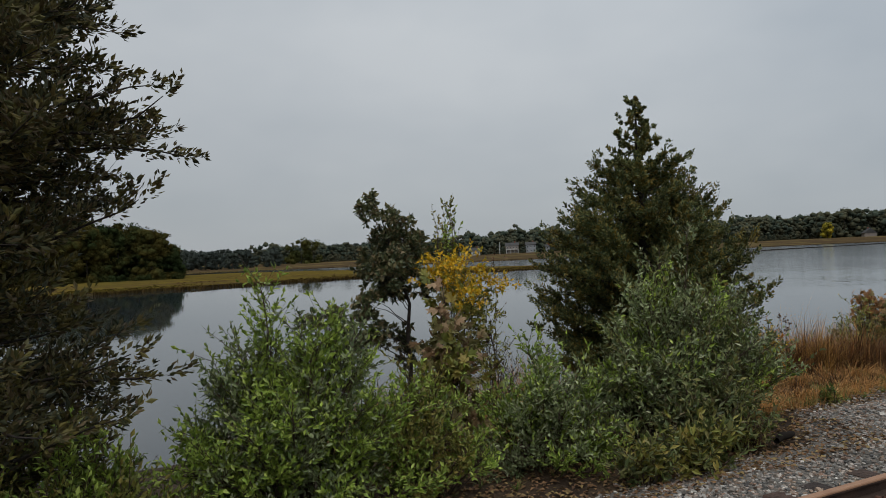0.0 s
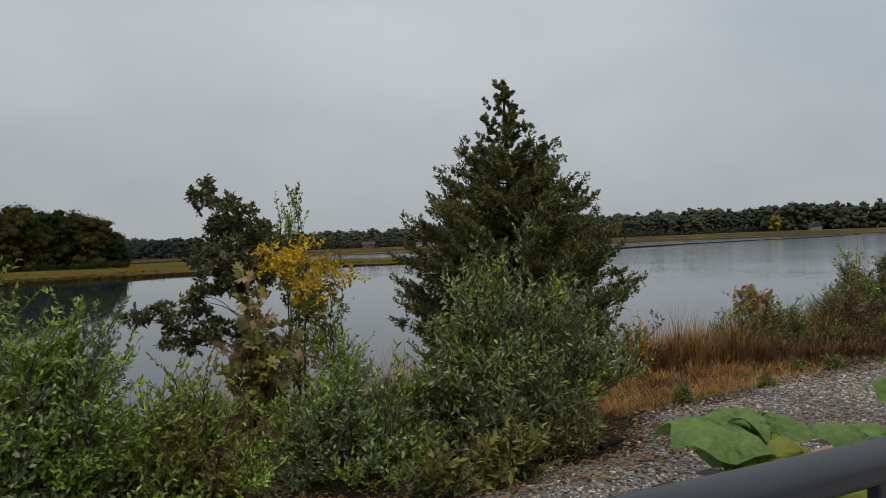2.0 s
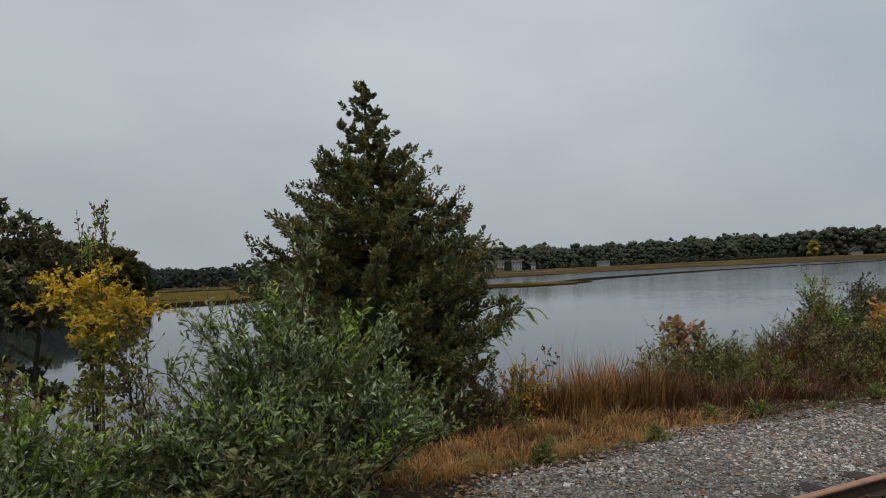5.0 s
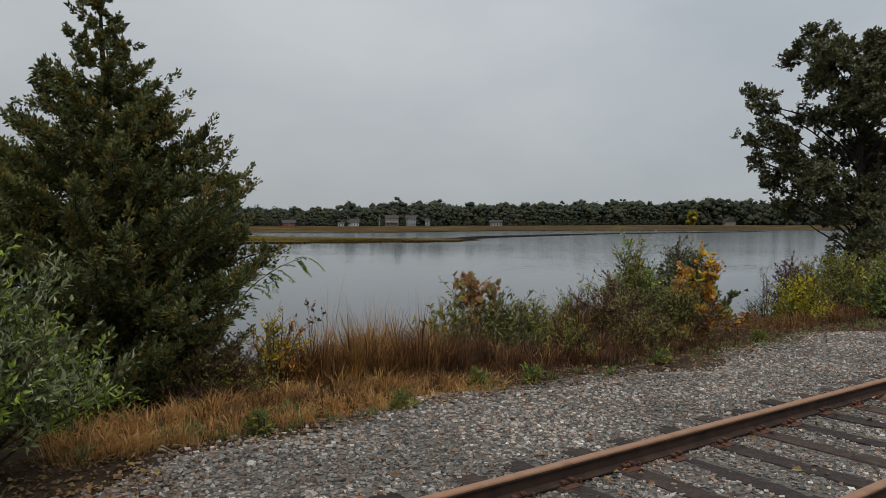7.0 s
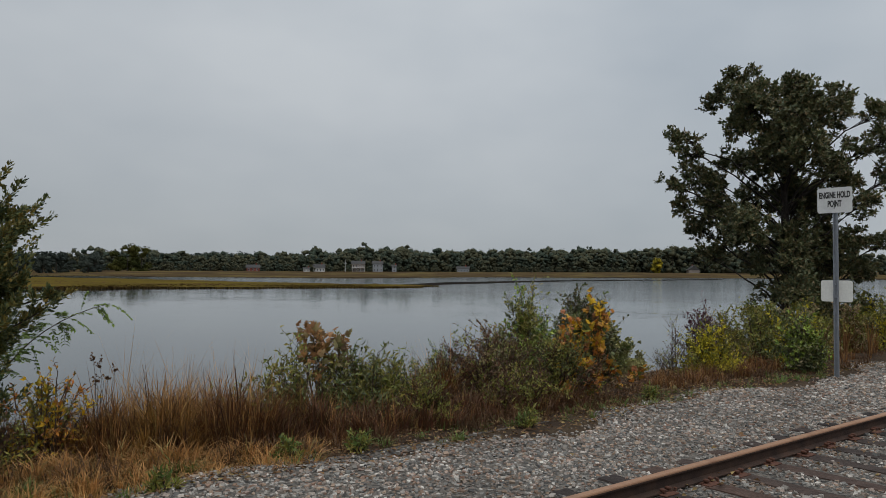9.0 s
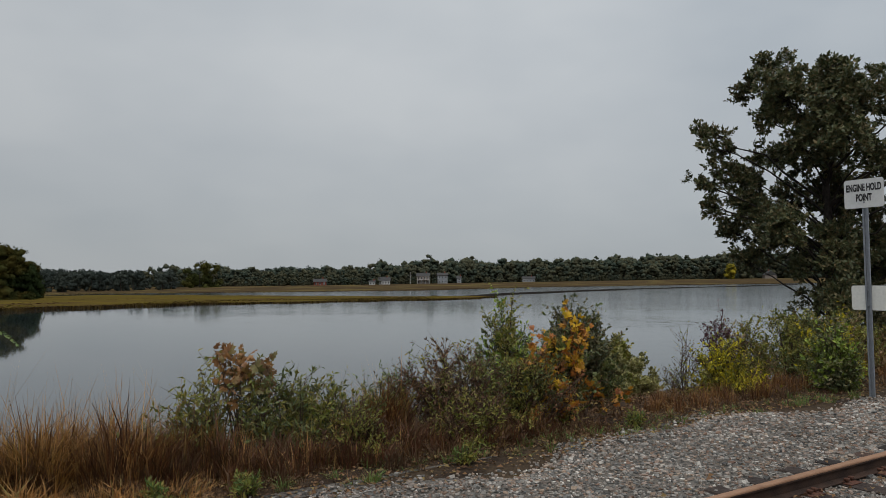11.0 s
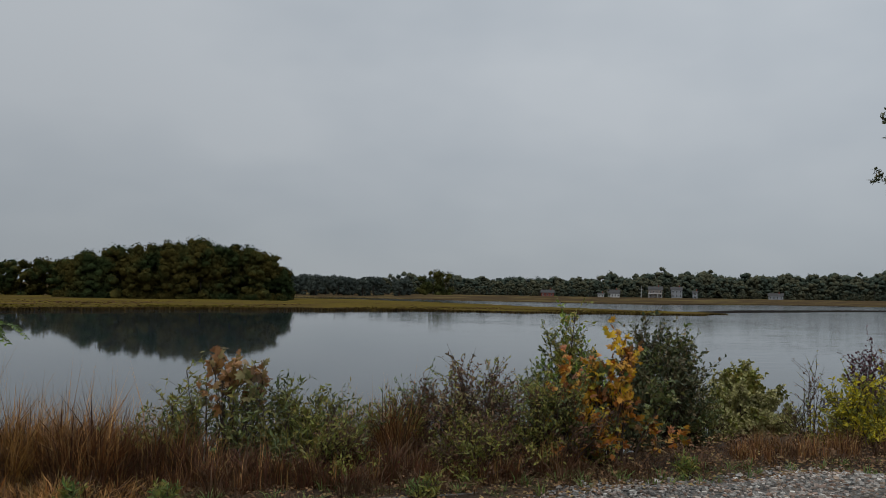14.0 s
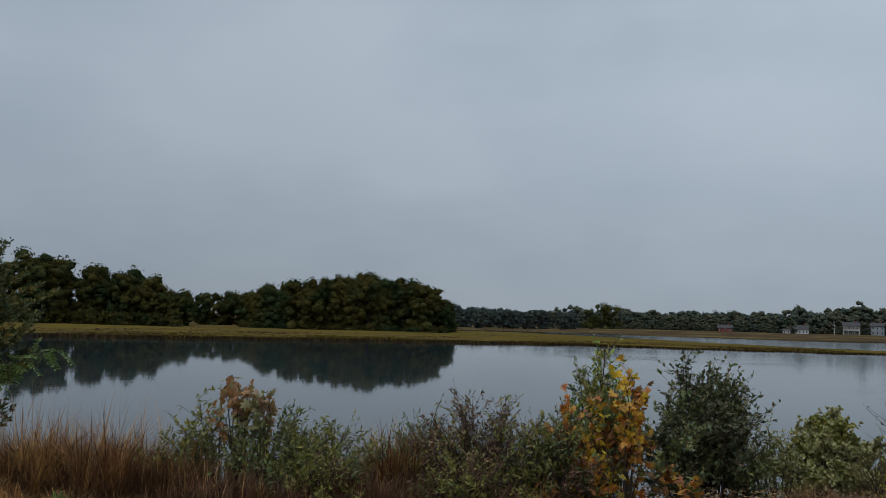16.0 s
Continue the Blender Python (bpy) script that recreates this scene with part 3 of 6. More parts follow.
def marsh_grass():
    rng = np.random.default_rng(5)
    xs, ys = [], []
    n = 14000
    x = rng.uniform(-130, 86, n)
    t = rng.uniform(0, 1, n) ** 2.6
    y = marsh_front(x) + 0.2 + 5.0 * t
    tall = np.interp(x, [-40, 20, 50], [1.0, 0.9, 0.55])
    v, f = blades(x, y, np.interp(x, [-40, 20, 50], [-0.9, -0.95, -1.1]), rng.uniform(0.1, 0.22, n) * tall, rng.uniform(0.08, 0.2, n), 0.7, rng)
    tagged(new("marsh_grass", np_mesh("marsh_grass", v, f, False, M_REED)), "yellow and rust coloured marsh grass", "marsh grass", kind="stuff")
    n = 9000
    x = rng.uniform(-60, 86, n)
    y = marsh_front(x) + rng.uniform(-0.7, 0.2, n)
    v, f = blades(x, y, np.full(n, -1.22), rng.uniform(0.3, 0.5, n) * np.interp(x, [20, 50], [1, 0.6]), rng.uniform(0.12, 0.3, n), 0.5, rng)
    tagged(new("marsh_fringe", np_mesh("marsh_fringe", v, f, False, M_FRINGE)), "rust-brown fringe of the marsh edge", "marsh grass", kind="stuff")
    # taller rusty and straw tussocks in patches
    for name, mat, count, x0, x1, d0, d1, h0, h1, text in (("rusty_tussocks", M_RUST, 7000, -130, 60, 4, 45, 0.08, 0.22, "rust-brown tussocks across the salt marsh"),
                                                           ("straw_tussocks", M_STRAW, 6000, -130, 80, 0.3, 12, 0.12, 0.3, "yellow-green tussocks near the marsh edge"),
                                                           ("russet_edge_tussocks", M_FRINGE, 6000, 22, 84, -0.2, 16, 0.14, 0.3, "dark russet grass at the point of the marsh")):
        x, d = rng.uniform(x0, x1, count), rng.uniform(d0, d1, count)
        patch = np.sin(x * 0.09 + d * 0.05 + len(name)) + np.sin(x * 0.23 - d * 0.11)
        k = patch > rng.uniform(-1.2, 0.9, count)
        x, d = x[k], d[k]
        y = marsh_front(x) + d
        tall = np.interp(x, [-40, 20, 60], [1.0, 0.8, 0.5])
        v, f = blades(x, y, np.interp(x, [-40, 20, 50], [-0.9, -0.95, -1.1]), rng.uniform(h0, h1, len(x)) * tall, rng.uniform(0.3, 0.8, len(x)), 1.0, rng)
        tagged(new(name, np_mesh(name, v, f, False, mat)), text, "marsh grass", kind="stuff")
    # fringe of the far bank
    n = 7000
    x = rng.uniform(28, 420, n)
    y = far_shore(x) + rng.uniform(0, 1, n) ** 2 * 9
    v, f = blades(x, y, ground_z(x, y) - 0.05, rng.uniform(0.12, 0.3, n), rng.uniform(0.15, 0.35, n), 0.7, rng)
    tagged(new("shore_grass", np_mesh("shore_grass", v, f, False, M_SHORE)), "dry yellow grass along the far shore", "marsh grass", kind="stuff")


marsh_grass()


# ---------- woods on the far side ----------
_bm = bmesh.new()
bmesh.ops.create_icosphere(_bm, subdivisions=1, radius=1.0)
BALL = np.array([v.co[:] for v in _bm.verts])
BALL_F = np.array([[v.index for v in f.verts] for f in _bm.faces])
_bm.free()


def wood(name, trees, mat, label, seed, card=0.5, clumps=24, cards=64, full=0.8, lobe=1.0):
    """Broad-leaved trees of clumped foliage, trees given as x, y, height, radius."""
    rng = np.random.default_rng(seed)
    parts, stems, cores = [], [], []
    for x, y, h, r in trees:
        z0 = float(ground_z(x, y)) - 0.1
        hz = rng.uniform(0.02, 0.9, clumps)
        ww = np.interp(hz, [0, 0.2, 0.45, 0.7, 0.9], [0.8, 1.0, 1.0, 0.8, 0.35]) * rng.uniform(0.35, 1.0, clumps)
        az = rng.uniform(0, 2 * np.pi, clumps)
        cen = np.stack([x + np.cos(az) * ww * r * 0.75, y + np.sin(az) * ww * r * 0.75, z0 + h * hz * 1.04], -1)
        rad = rng.uniform(0.2, 0.42, clumps) * min(r, h * 0.55) * lobe
        ball = BALL[None] * (rad[:, None] * full * rng.uniform(0.6, 1.25, (clumps, len(BALL))))[..., None] * np.array([1, 1, 0.85]) + cen[:, None]
        cores.append((ball.reshape(-1, 3), (BALL_F[None] + (np.arange(clumps) * len(BALL))[:, None, None]).reshape(-1, 3)))
        d = unit(rng.normal(0, 1, (clumps, cards, 3)))
        d[..., 2] = np.where(d[..., 2] < -0.3, -d[..., 2], d[..., 2])
        p = (cen[:, None] + d * (rad[:, None] * rng.uniform(0.8, 1.14, (clumps, cards)))[..., None]).reshape(-1, 3)
        dirs = unit(np.cross(d.reshape(-1, 3), rng.normal(0, 1, (clumps * cards, 3))))
        nr = unit(d.reshape(-1, 3) + rng.normal(0, 0.8, (clumps * cards, 3)))
        s = card * rng.uniform(0.5, 1.3, clumps * cards) * (r / 4.0) ** 0.5
        parts.append(leaf_arrays(p - dirs * s[:, None] * 0.5, dirs, nr, s, s * 0.9))
        stems.append(np.stack([np.linspace(x, x + rng.normal(0, 0.2), 3), np.linspace(y, y, 3), np.linspace(z0, z0 + h * 0.6, 3)], -1))
    w = thing(name, (0, 0, 0), label, "woodland", kind="stuff")
    v, f = join(parts)
    tagged(part("crown_mass", np_mesh("crown_mass", v, f, False, mat), w), kind="stuff")
    v, f = join(cores)
    tagged(part("inner_crown_mass", np_mesh("inner_crown_mass", v, f, True, mat), w), kind="stuff")
    P = np.array(stems)
    R = np.repeat(np.array([[0.22, 0.17, 0.1]]), len(P), 0)
    v, f = tube_arrays(P, R, 5)
    tagged(part("trunk_mass", np_mesh("trunk_mass", v, f, True, M_BARK), w), kind="stuff")


def row(x0, x1, n, yf, hf, rr, rng, depth=8.0, vary=0.0):
    out = []
    for i in range(n):
        x = x0 + (x1 - x0) * (i + rng.uniform(-0.4, 0.4)) / n
        out.append((x, float(yf(x)) + rng.uniform(0, depth), float(hf(x)) * rng.uniform(0.88 - vary, 1.04 + 0.3 * vary), rr * rng.uniform(0.8, 1.25)))
    return out


_r = np.random.default_rng(11)
wood("island_wood", row(-21.5, 22.5, 58, lambda x: 160 + 0 * x, lambda x: np.interp(x, [-22, -18, -12, -3, 8, 15, 20, 24], [8.5, 11, 11.3, 13.4, 14.0, 13.0, 10.0, 5.5]), 3.8, _r, 14, 0.08)
     + row(-22, 23, 30, lambda x: 157.5 + 0 * x, lambda x: 2.6 + 0 * x, 1.6, _r, 3), M_WOOD_NEAR, "dense dark green oak wood on a low marsh island", 21, 0.42, 60, 24)
wood("left_shore_wood", row(-130, -52, 46, lambda x: 150 + 0 * x, lambda x: np.interp(x, [-130, -80, -70, -60, -50], [17, 16.6, 16.4, 13, 12.2]), 4.2, _r, 22)
     + row(-58, -34, 20, lambda x: 158 + 0 * x, lambda x: np.interp(x, [-58, -50, -42, -34], [12.3, 12.2, 10.2, 7.0]), 3.6, _r, 14)
     + row(-40, -20, 10, lambda x: 185 + 0 * x, lambda x: 8.5 + 0 * x, 3.2, _r, 10)
     + row(-130, -30, 40, lambda x: 149 + 0 * x, lambda x: 3.0 + 0 * x, 1.9, _r, 4), M_WOOD_NEAR, "tall dark mixed wood along the marsh", 22, 0.5, 42, 20)
FAR_X = [89, 134, 161, 206, 242, 350, 413, 458, 584]
FAR_H = [10.0, 9.3, 8.3, 11.3, 13.4, 14.0, 17.5, 17.5, 17.0]


def far_wood_y(x):
    return np.interp(x, [60, 458, 600], [340, 335, 258])


def far_wood_h(x):
    return np.interp(x, FAR_X, FAR_H)


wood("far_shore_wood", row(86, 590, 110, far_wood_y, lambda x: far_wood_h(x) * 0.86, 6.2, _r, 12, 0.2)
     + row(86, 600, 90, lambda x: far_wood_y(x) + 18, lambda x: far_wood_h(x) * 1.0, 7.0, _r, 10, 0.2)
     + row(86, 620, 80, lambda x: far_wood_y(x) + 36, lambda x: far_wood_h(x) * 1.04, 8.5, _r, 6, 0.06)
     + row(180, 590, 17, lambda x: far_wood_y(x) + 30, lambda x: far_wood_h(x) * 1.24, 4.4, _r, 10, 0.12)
     + row(90, 590, 90, lambda x: far_wood_y(x) - 8, lambda x: 3.6 + 0 * x, 3.2, _r, 8), M_WOOD_FAR_HAZED, "long dark green wood along the far shore", 23, 0.55, 40, 5, 0.98, 0.72)
wood("right_shore_wood", row(440, 800, 90, lambda x: np.interp(x, [440, 584, 800], [312, 258, 120]), lambda x: np.interp(x, [440, 584, 800], [19, 18, 14]), 6.4, _r, 20), M_WOOD_FAR_HAZED, "distant wood closing the right end of the water", 24, 0.6, 22, 10, 0.98)
wood("end_wood", row(780, 1500, 60, lambda x: np.interp(x, [780, 1500], [150, 40]), lambda x: 17 + 0 * x, 9.0, _r, 20), M_WOOD_FAR_HAZED, "distant wood past the end of the water", 28, 1.2, 16, 12)
wood("hill_wood", row(-70, 250, 90, lambda x: 480 + 0 * x, lambda x: 9.6 + 1.0 * np.sin(x * 0.04), 8.0, _r, 30), M_WOOD_HAZE, "blue-green wooded rise far behind the marsh, haze painted in", 25, 1.0, 22, 12)
wood("mid_wood", row(-20, 80, 46, lambda x: 285 + 0 * x, lambda x: 7.0 + 0 * x, 4.0, _r, 30), M_WOOD_HAZE, "low wood behind the marsh, haze painted in", 29, 0.6, 16, 18)
wood("yellow_far_tree", [(424, 302, 9.6, 4.6)], M_WOOD_YELLOW, "bright yellow tree on the far shore", 26, 0.45, 34, 40, 0.9)
wood("yellowing_far_trees", [(93, 318, 10.6, 5.4), (99, 320, 10, 5.0), (88, 316, 7.5, 4.6)], woods_material("yellow_green_tree", (0.05, 0.06, 0.022), (0.075, 0.08, 0.025), (0.09, 0.085, 0.025)), "yellow-green trees on the far shore", 27, 0.6, 14, 60)


# ---------- far houses ----------
def house(at, w, d, h, roof_h, wall_mat, label, windows, turn=0.0, porch=False):
    hs = thing("house", at, label, "house", "houses on the far shore")
    hs.rotation_euler = (0, 0, radians(turn))
    part("wall", box_mesh("wall", -w / 2, w / 2, 0, d, 0, h, wall_mat), hs)
    bm = bmesh.new()
    o = 0.35
    vs = [bm.verts.new(c) for c in ((-w / 2 - o, -o, h), (w / 2 + o, -o, h), (w / 2 + o, d + o, h), (-w / 2 - o, d + o, h), (-w / 2 - o, d / 2, h + roof_h), (w / 2 + o, d / 2, h + roof_h))]
    for f in ((0, 1, 5, 4), (2, 3, 4, 5), (0, 4, 3), (1, 2, 5), (3, 2, 1, 0)):
        bm.faces.new([vs[i] for i in f])
    roof = part("roof", bm_mesh("roof", bm, M_ROOF), hs)
    part("chimney", box_mesh("chimney", w * 0.2, w * 0.2 + 0.5, d / 2 - 0.3, d / 2 + 0.3, h + roof_h * 0.6, h + roof_h + 0.7, M_BRICK), roof)
    cols, rows = windows
    for r in range(rows):
        for c in range(cols):
            cx = -w / 2 + w * (c + 0.5) / cols
            cz = h * (r + 0.52) / rows
            ww, wh = 0.2 * w / cols, 0.28 * h / rows
            wd = part("window", box_mesh("window", cx - ww, cx + ww, -0.05, 0.02, cz - wh, cz + wh, M_WHITE), hs)
            part("pane", box_mesh("pane", cx - ww * 0.8, cx + ww * 0.8, -0.07, -0.05, cz - wh * 0.85, cz + wh * 0.85, M_GLASSDARK), wd)
    if porch:
        part("porch_roof", box_mesh("porch_roof", -w / 2, w / 2, -1.6, -0.02, h * 0.5, h * 0.5 + 0.2, M_WHITE), hs)
        for k in range(4):
            cx = -w / 2 + 0.2 + (w - 0.4) * k / 3
            part("porch_post", box_mesh("porch_post", cx - 0.1, cx + 0.1, -1.55, -1.35, 0, h * 0.5, M_WHITE), hs)
    return hs


def far_at(x, y):
    return (x, y, float(ground_z(x, y)) - 0.12)


house(far_at(209.9, 330), 6.6, 5, 4.2, 1.6, M_TAUPE, "two-storey taupe house with white porch and grey roof", (4, 2), -31, True)
house(far_at(224.4, 334), 5.4, 5, 4.4, 1.4, M_BLUEGREY, "pale grey two-storey house among dark trees", (3, 2), -31)
house(far_at(186.6, 329), 5.6, 4, 2.0, 1.9, M_WHITE, "low white house with dark gable roof", (4, 1), -28)
house(far_at(180.2, 330), 3.0, 3, 1.5, 0.7, M_WHITE, "small white shed beside the low house", (2, 1), -28)
house(far_at(150.6, 326), 5.8, 4, 1.8, 1.4, M_BRICK, "small red house on the far shore", (3, 1), -25)
house(far_at(279.3, 329), 7.0, 4, 2.1, 1.3, M_BLUEGREY, "low pale house half hidden by trees", (4, 1), -38)
house(far_at(233, 331), 2.4, 3, 3.0, 1.0, M_BLUEGREY, "narrow pale house between dark trees", (1, 2), -33)
house(far_at(462, 296), 8.0, 7, 2.4, 3.0, M_TAUPE, "grey gabled house behind the yellow tree", (3, 1), 46)
mast = thing("flagpole", far_at(199.8, 326), "thin white flagpole on the far shore", "flagpole")
bm = bmesh.new()
bmesh.ops.create_cone(bm, cap_ends=True, segments=6, radius1=0.14, radius2=0.07, depth=6.3, matrix=Matrix.Translation((0, 0, 3.15)))
part("pole", bm_mesh("pole", bm, M_WHITE), mast)
part("yard", box_mesh("yard", -0.9, 0.9, -0.06, 0.06, 4.2, 4.32, M_WHITE), mast)


# ---------- railway ----------
RAIL_Y = (3.6, 2.095)


def extrude_x(name, pts, xs, mat):
    k = len(pts)
    v = np.array([(x, y + 0.004 * math.sin(x * 0.35), z) for x in xs for y, z in pts])
    f = np.array([(i * k + j, i * k + (j + 1) % k, (i + 1) * k + (j + 1) % k, (i + 1) * k + j) for i in range(len(xs) - 1) for j in range(k)])
    return np_mesh(name, v, f, False, mat)


def rail_profile(x0, x1, yc, label):
    rail = thing("rail", (0, yc, 0), label, "rail", "rails of the track")
    xs = np.arange(x0, x1 + 0.1, 2.0)
    part("rail_foot", extrude_x("rail_foot", [(-0.07, 0.03), (0.07, 0.03), (0.07, 0.04), (0.016, 0.056), (-0.016, 0.056), (-0.07, 0.04)], xs, M_RAIL), rail)
    part("rail_web", extrude_x("rail_web", [(-0.012, 0.055), (0.012, 0.055), (0.011, 0.128), (-0.011, 0.128)], xs, M_RAIL), rail)
    head = part("rail_head", extrude_x("rail_head", [(-0.033, 0.134), (-0.013, 0.127), (0.013, 0.127), (0.033, 0.134), (0.036, 0.14), (0.036, 0.152), (-0.036, 0.152), (-0.036, 0.14)], xs, M_RAIL), rail)
    part("running_surface", extrude_x("running_surface", [(-0.036, 0.1515), (0.036, 0.1515), (0.0355, 0.162), (0.028, 0.17), (-0.028, 0.17), (-0.0355, 0.162)], xs, M_RAILTOP), head, "orange-brown worn rail top")
    return rail


for yc in RAIL_Y:
    rail_profile(-24, 84, yc, "rust-brown steel rail on wooden sleepers")


def sleeper_mesh(seed):
    rng = random.Random(seed)
    bm = bmesh.new()
    box_bm(bm, -0.11, 0.11, 1.58, 4.14, -0.12, 0.022, 0.008)
    bmesh.ops.subdivide_edges(bm, edges=[e for e in bm.edges if e.calc_length() > 1.0], cuts=7)
    for v in bm.verts:
        v.co.x += rng.uniform(-0.007, 0.007)
        v.co.z += rng.uniform(-0.006, 0.004)
    return bm_mesh("sleeper", bm, M_TIE)


def plate_mesh():
    bm = bmesh.new()
    box_bm(bm, -0.09, 0.09, -0.16, 0.16, 0.018, 0.03, 0.004)
    box_bm(bm, -0.09, 0.09, -0.083, -0.07, 0.028, 0.042)
    box_bm(bm, -0.09, 0.09, 0.07, 0.083, 0.028, 0.042)
    return bm_mesh("tie_plate", bm, M_PLATE)


def spike_mesh():
    bm = bmesh.new()
    box_bm(bm, -0.018, 0.018, -0.03, 0.018, 0.044, 0.066, 0.005)
    box_bm(bm, -0.009, 0.009, -0.009, 0.009, -0.02, 0.046)
    return bm_mesh("spike", bm, M_PLATE)


def anchor_mesh():
    bm = bmesh.new()
    box_bm(bm, -0.012, 0.012, -0.1, 0.1, 0.0, 0.02, 0.004)
    box_bm(bm, -0.012, 0.012, 0.075, 0.105, 0.0, 0.055, 0.004)
    box_bm(bm, -0.012, 0.012, -0.105, -0.075, 0.0, 0.05, 0.004)
    return bm_mesh("rail_anchor", bm, M_PLATE)


SLEEPERS = [sleeper_mesh(k) for k in range(5)]
PLATE, SPIKE, ANCHOR = plate_mesh(), spike_mesh(), anchor_mesh()
_s = random.Random(3)
for k in range(-36, 130):
    x = 11.89 + 0.565 * k + _s.uniform(-0.03, 0.03)
    if not -10 < x < 80:
        continue
    sl = tagged(new("sleeper", _s.choice(SLEEPERS)), "weathered dark wooden sleeper with rusty plates", "sleeper", "sleepers of the track")
    sl.location = (x, _s.uniform(-0.03, 0.03), _s.uniform(-0.006, 0.004))
    sl.rotation_euler = (0, 0, radians(_s.uniform(-0.8, 0.8)))
    if x < 45:
        for yc in RAIL_Y:
            pl = part("tie_plate", PLATE, sl)
            pl.location = (0, yc, 0)
            for sx, sy in ((-0.05, 0.085), (0.05, -0.085), (0.04, 0.1), (-0.04, -0.1)):
                sp = part("spike", SPIKE, pl)
                sp.location = (sx, sy, 0)
                sp.rotation_euler = (0, 0, 0 if sy > 0 else math.pi)
            if _s.random() < 0.7:
                an = part("rail_anchor", ANCHOR, sl)
                an.location = (_s.choice((-0.13, 0.13)), yc, 0.0)


# ---------- ballast stones ----------
def ballast():
    rng = np.random.default_rng(8)
    bm = bmesh.new()
    bmesh.ops.create_icosphere(bm, subdivisions=1, radius=1.0)
    base = np.array([v.co[:] for v in bm.verts])
    ico = np.array([[v.index for v in f.verts] for f in bm.faces])
    bm.free()
    bm = bmesh.new()
    bmesh.ops.create_cube(bm, size=1.3)
    bmesh.ops.triangulate(bm, faces=bm.faces[:])
    cube = np.array([v.co[:] for v in bm.verts])
    cubef = np.array([[v.index for v in f.verts] for f in bm.faces])
    bm.free()

    def scatter(n, x0, x1, y0, y1, s0, s1, shape, fac):
        x, y = rng.uniform(x0, x1, n), rng.uniform(y0, y1, n)
        edge = 6.25 - 0.35 * np.sin(x * 0.9) - 0.2 * np.sin(x * 2.3 + 2) - 1.4 * np.clip((9.2 - x) / 2.5, 0, 1)
        keep = (y < edge + rng.normal(0, 0.12, n))
        for yc in RAIL_Y:
            keep &= np.abs(y - yc) > 0.06
        k = (x - 11.89) / 0.565
        on = np.abs(k - np.round(k)) * 0.565 < 0.125
        keep &= ~(on & (y > 1.6) & (y < 4.12) & (rng.random(n) > 0.015))
        x, y = x[keep], y[keep]
        m = len(x)
        size = rng.uniform(s0, s1, m) * np.where(rng.random(m) < 0.15, 1.35, 1.0)
        sc = size[:, None] * np.stack([rng.uniform(0.8, 1.4, m), rng.uniform(0.6, 1.0, m), rng.uniform(0.45, 0.8, m)], -1)
        jit = shape[None] * rng.uniform(0.72, 1.2, (m, len(shape), 1)) * sc[:, None]
        a = rng.uniform(0, 2 * np.pi, m)
        tilt = rng.normal(0, 0.65, m)
        ct, st = np.cos(tilt)[:, None], np.sin(tilt)[:, None]
        yy, zz = jit[..., 1] * ct - jit[..., 2] * st, jit[..., 1] * st + jit[..., 2] * ct
        ca, sa = np.cos(a)[:, None], np.sin(a)[:, None]
        v = np.stack([jit[..., 0] * ca - yy * sa, jit[..., 0] * sa + yy * ca, zz], -1)
        v += np.stack([x, y, np.maximum(bed_z(x, y), -0.058) + size * rng.uniform(-0.1, 0.35, m)], -1)[:, None]
        f = fac[None] + (np.arange(m) * len(shape))[:, None, None]
        return v.reshape(-1, 3), f.reshape(-1, 3)

    near = scatter(46000, 6.0, 19, 1.0, 6.6, 0.012, 0.026, cube, cubef)
    mid = join([scatter(26000, 19, 27, 1.0, 7.0, 0.015, 0.029, cube, cubef), scatter(14000, 27, 40, 1.0, 7.0, 0.02, 0.036, cube, cubef)])
    start = scatter(11000, 2.0, 6.0, 3.7, 6.6, 0.012, 0.026, cube, cubef)
    v, f = join([near, mid, start])
    tagged(new("ballast_stones", np_mesh("ballast_stones", v, f, False, M_STONE)), "loose grey crushed stone around the track", "gravel", kind="stuff")


ballast()


# ---------- sign ----------
def bar_text(body, size, mat, name):
    cu = bpy.data.curves.new(name, "FONT")
    cu.body, cu.size, cu.align_x, cu.align_y = body, size, "CENTER", "CENTER"
    cu.extrude, cu.offset = 0.0015, 0.005
    cu.materials.append(mat)
    return cu


SIGN_AT = (23.52, 6.12, -0.06)
sign = thing("track_sign", SIGN_AT, "white rectangular sign with black lettering on a galvanised post", "sign")
bm = bmesh.new()
for c in ((-0.045, -0.02, -0.012, 0.012), (-0.02, 0.02, 0.008, 0.02), (0.02, 0.045, -0.012, 0.012)):
    box_bm(bm, c[0], c[1], c[2], c[3], -0.3, 3.42, 0.002)
post = part("post", bm_mesh("post", bm, M_STEEL), sign, "grey galvanised channel post")


def sheet(name, w, h, z, off, mat, r=0.04):
    bm = bmesh.new()
    vs = []
    for cx, cy, a0 in ((w / 2 - r, h / 2 - r, 0), (-w / 2 + r, h / 2 - r, 90), (-w / 2 + r, -h / 2 + r, 180), (w / 2 - r, -h / 2 + r, 270)):
        for k in range(5):
            a = radians(a0 + 22.5 * k)
            vs.append(bm.verts.new((cx + r * math.cos(a), 0, z + cy + r * math.sin(a))))
    fc = bm.faces.new(vs)
    ex = bmesh.ops.extrude_face_region(bm, geom=[fc])
    bmesh.ops.translate(bm, vec=(0, 0.004, 0), verts=[g for g in ex["geom"] if isinstance(g, bmesh.types.BMVert)])
    bmesh.ops.recalc_face_normals(bm, faces=bm.faces[:])
    bmesh.ops.translate(bm, vec=(0, off, 0), verts=bm.verts[:])
    return bm_mesh(name, bm, mat)


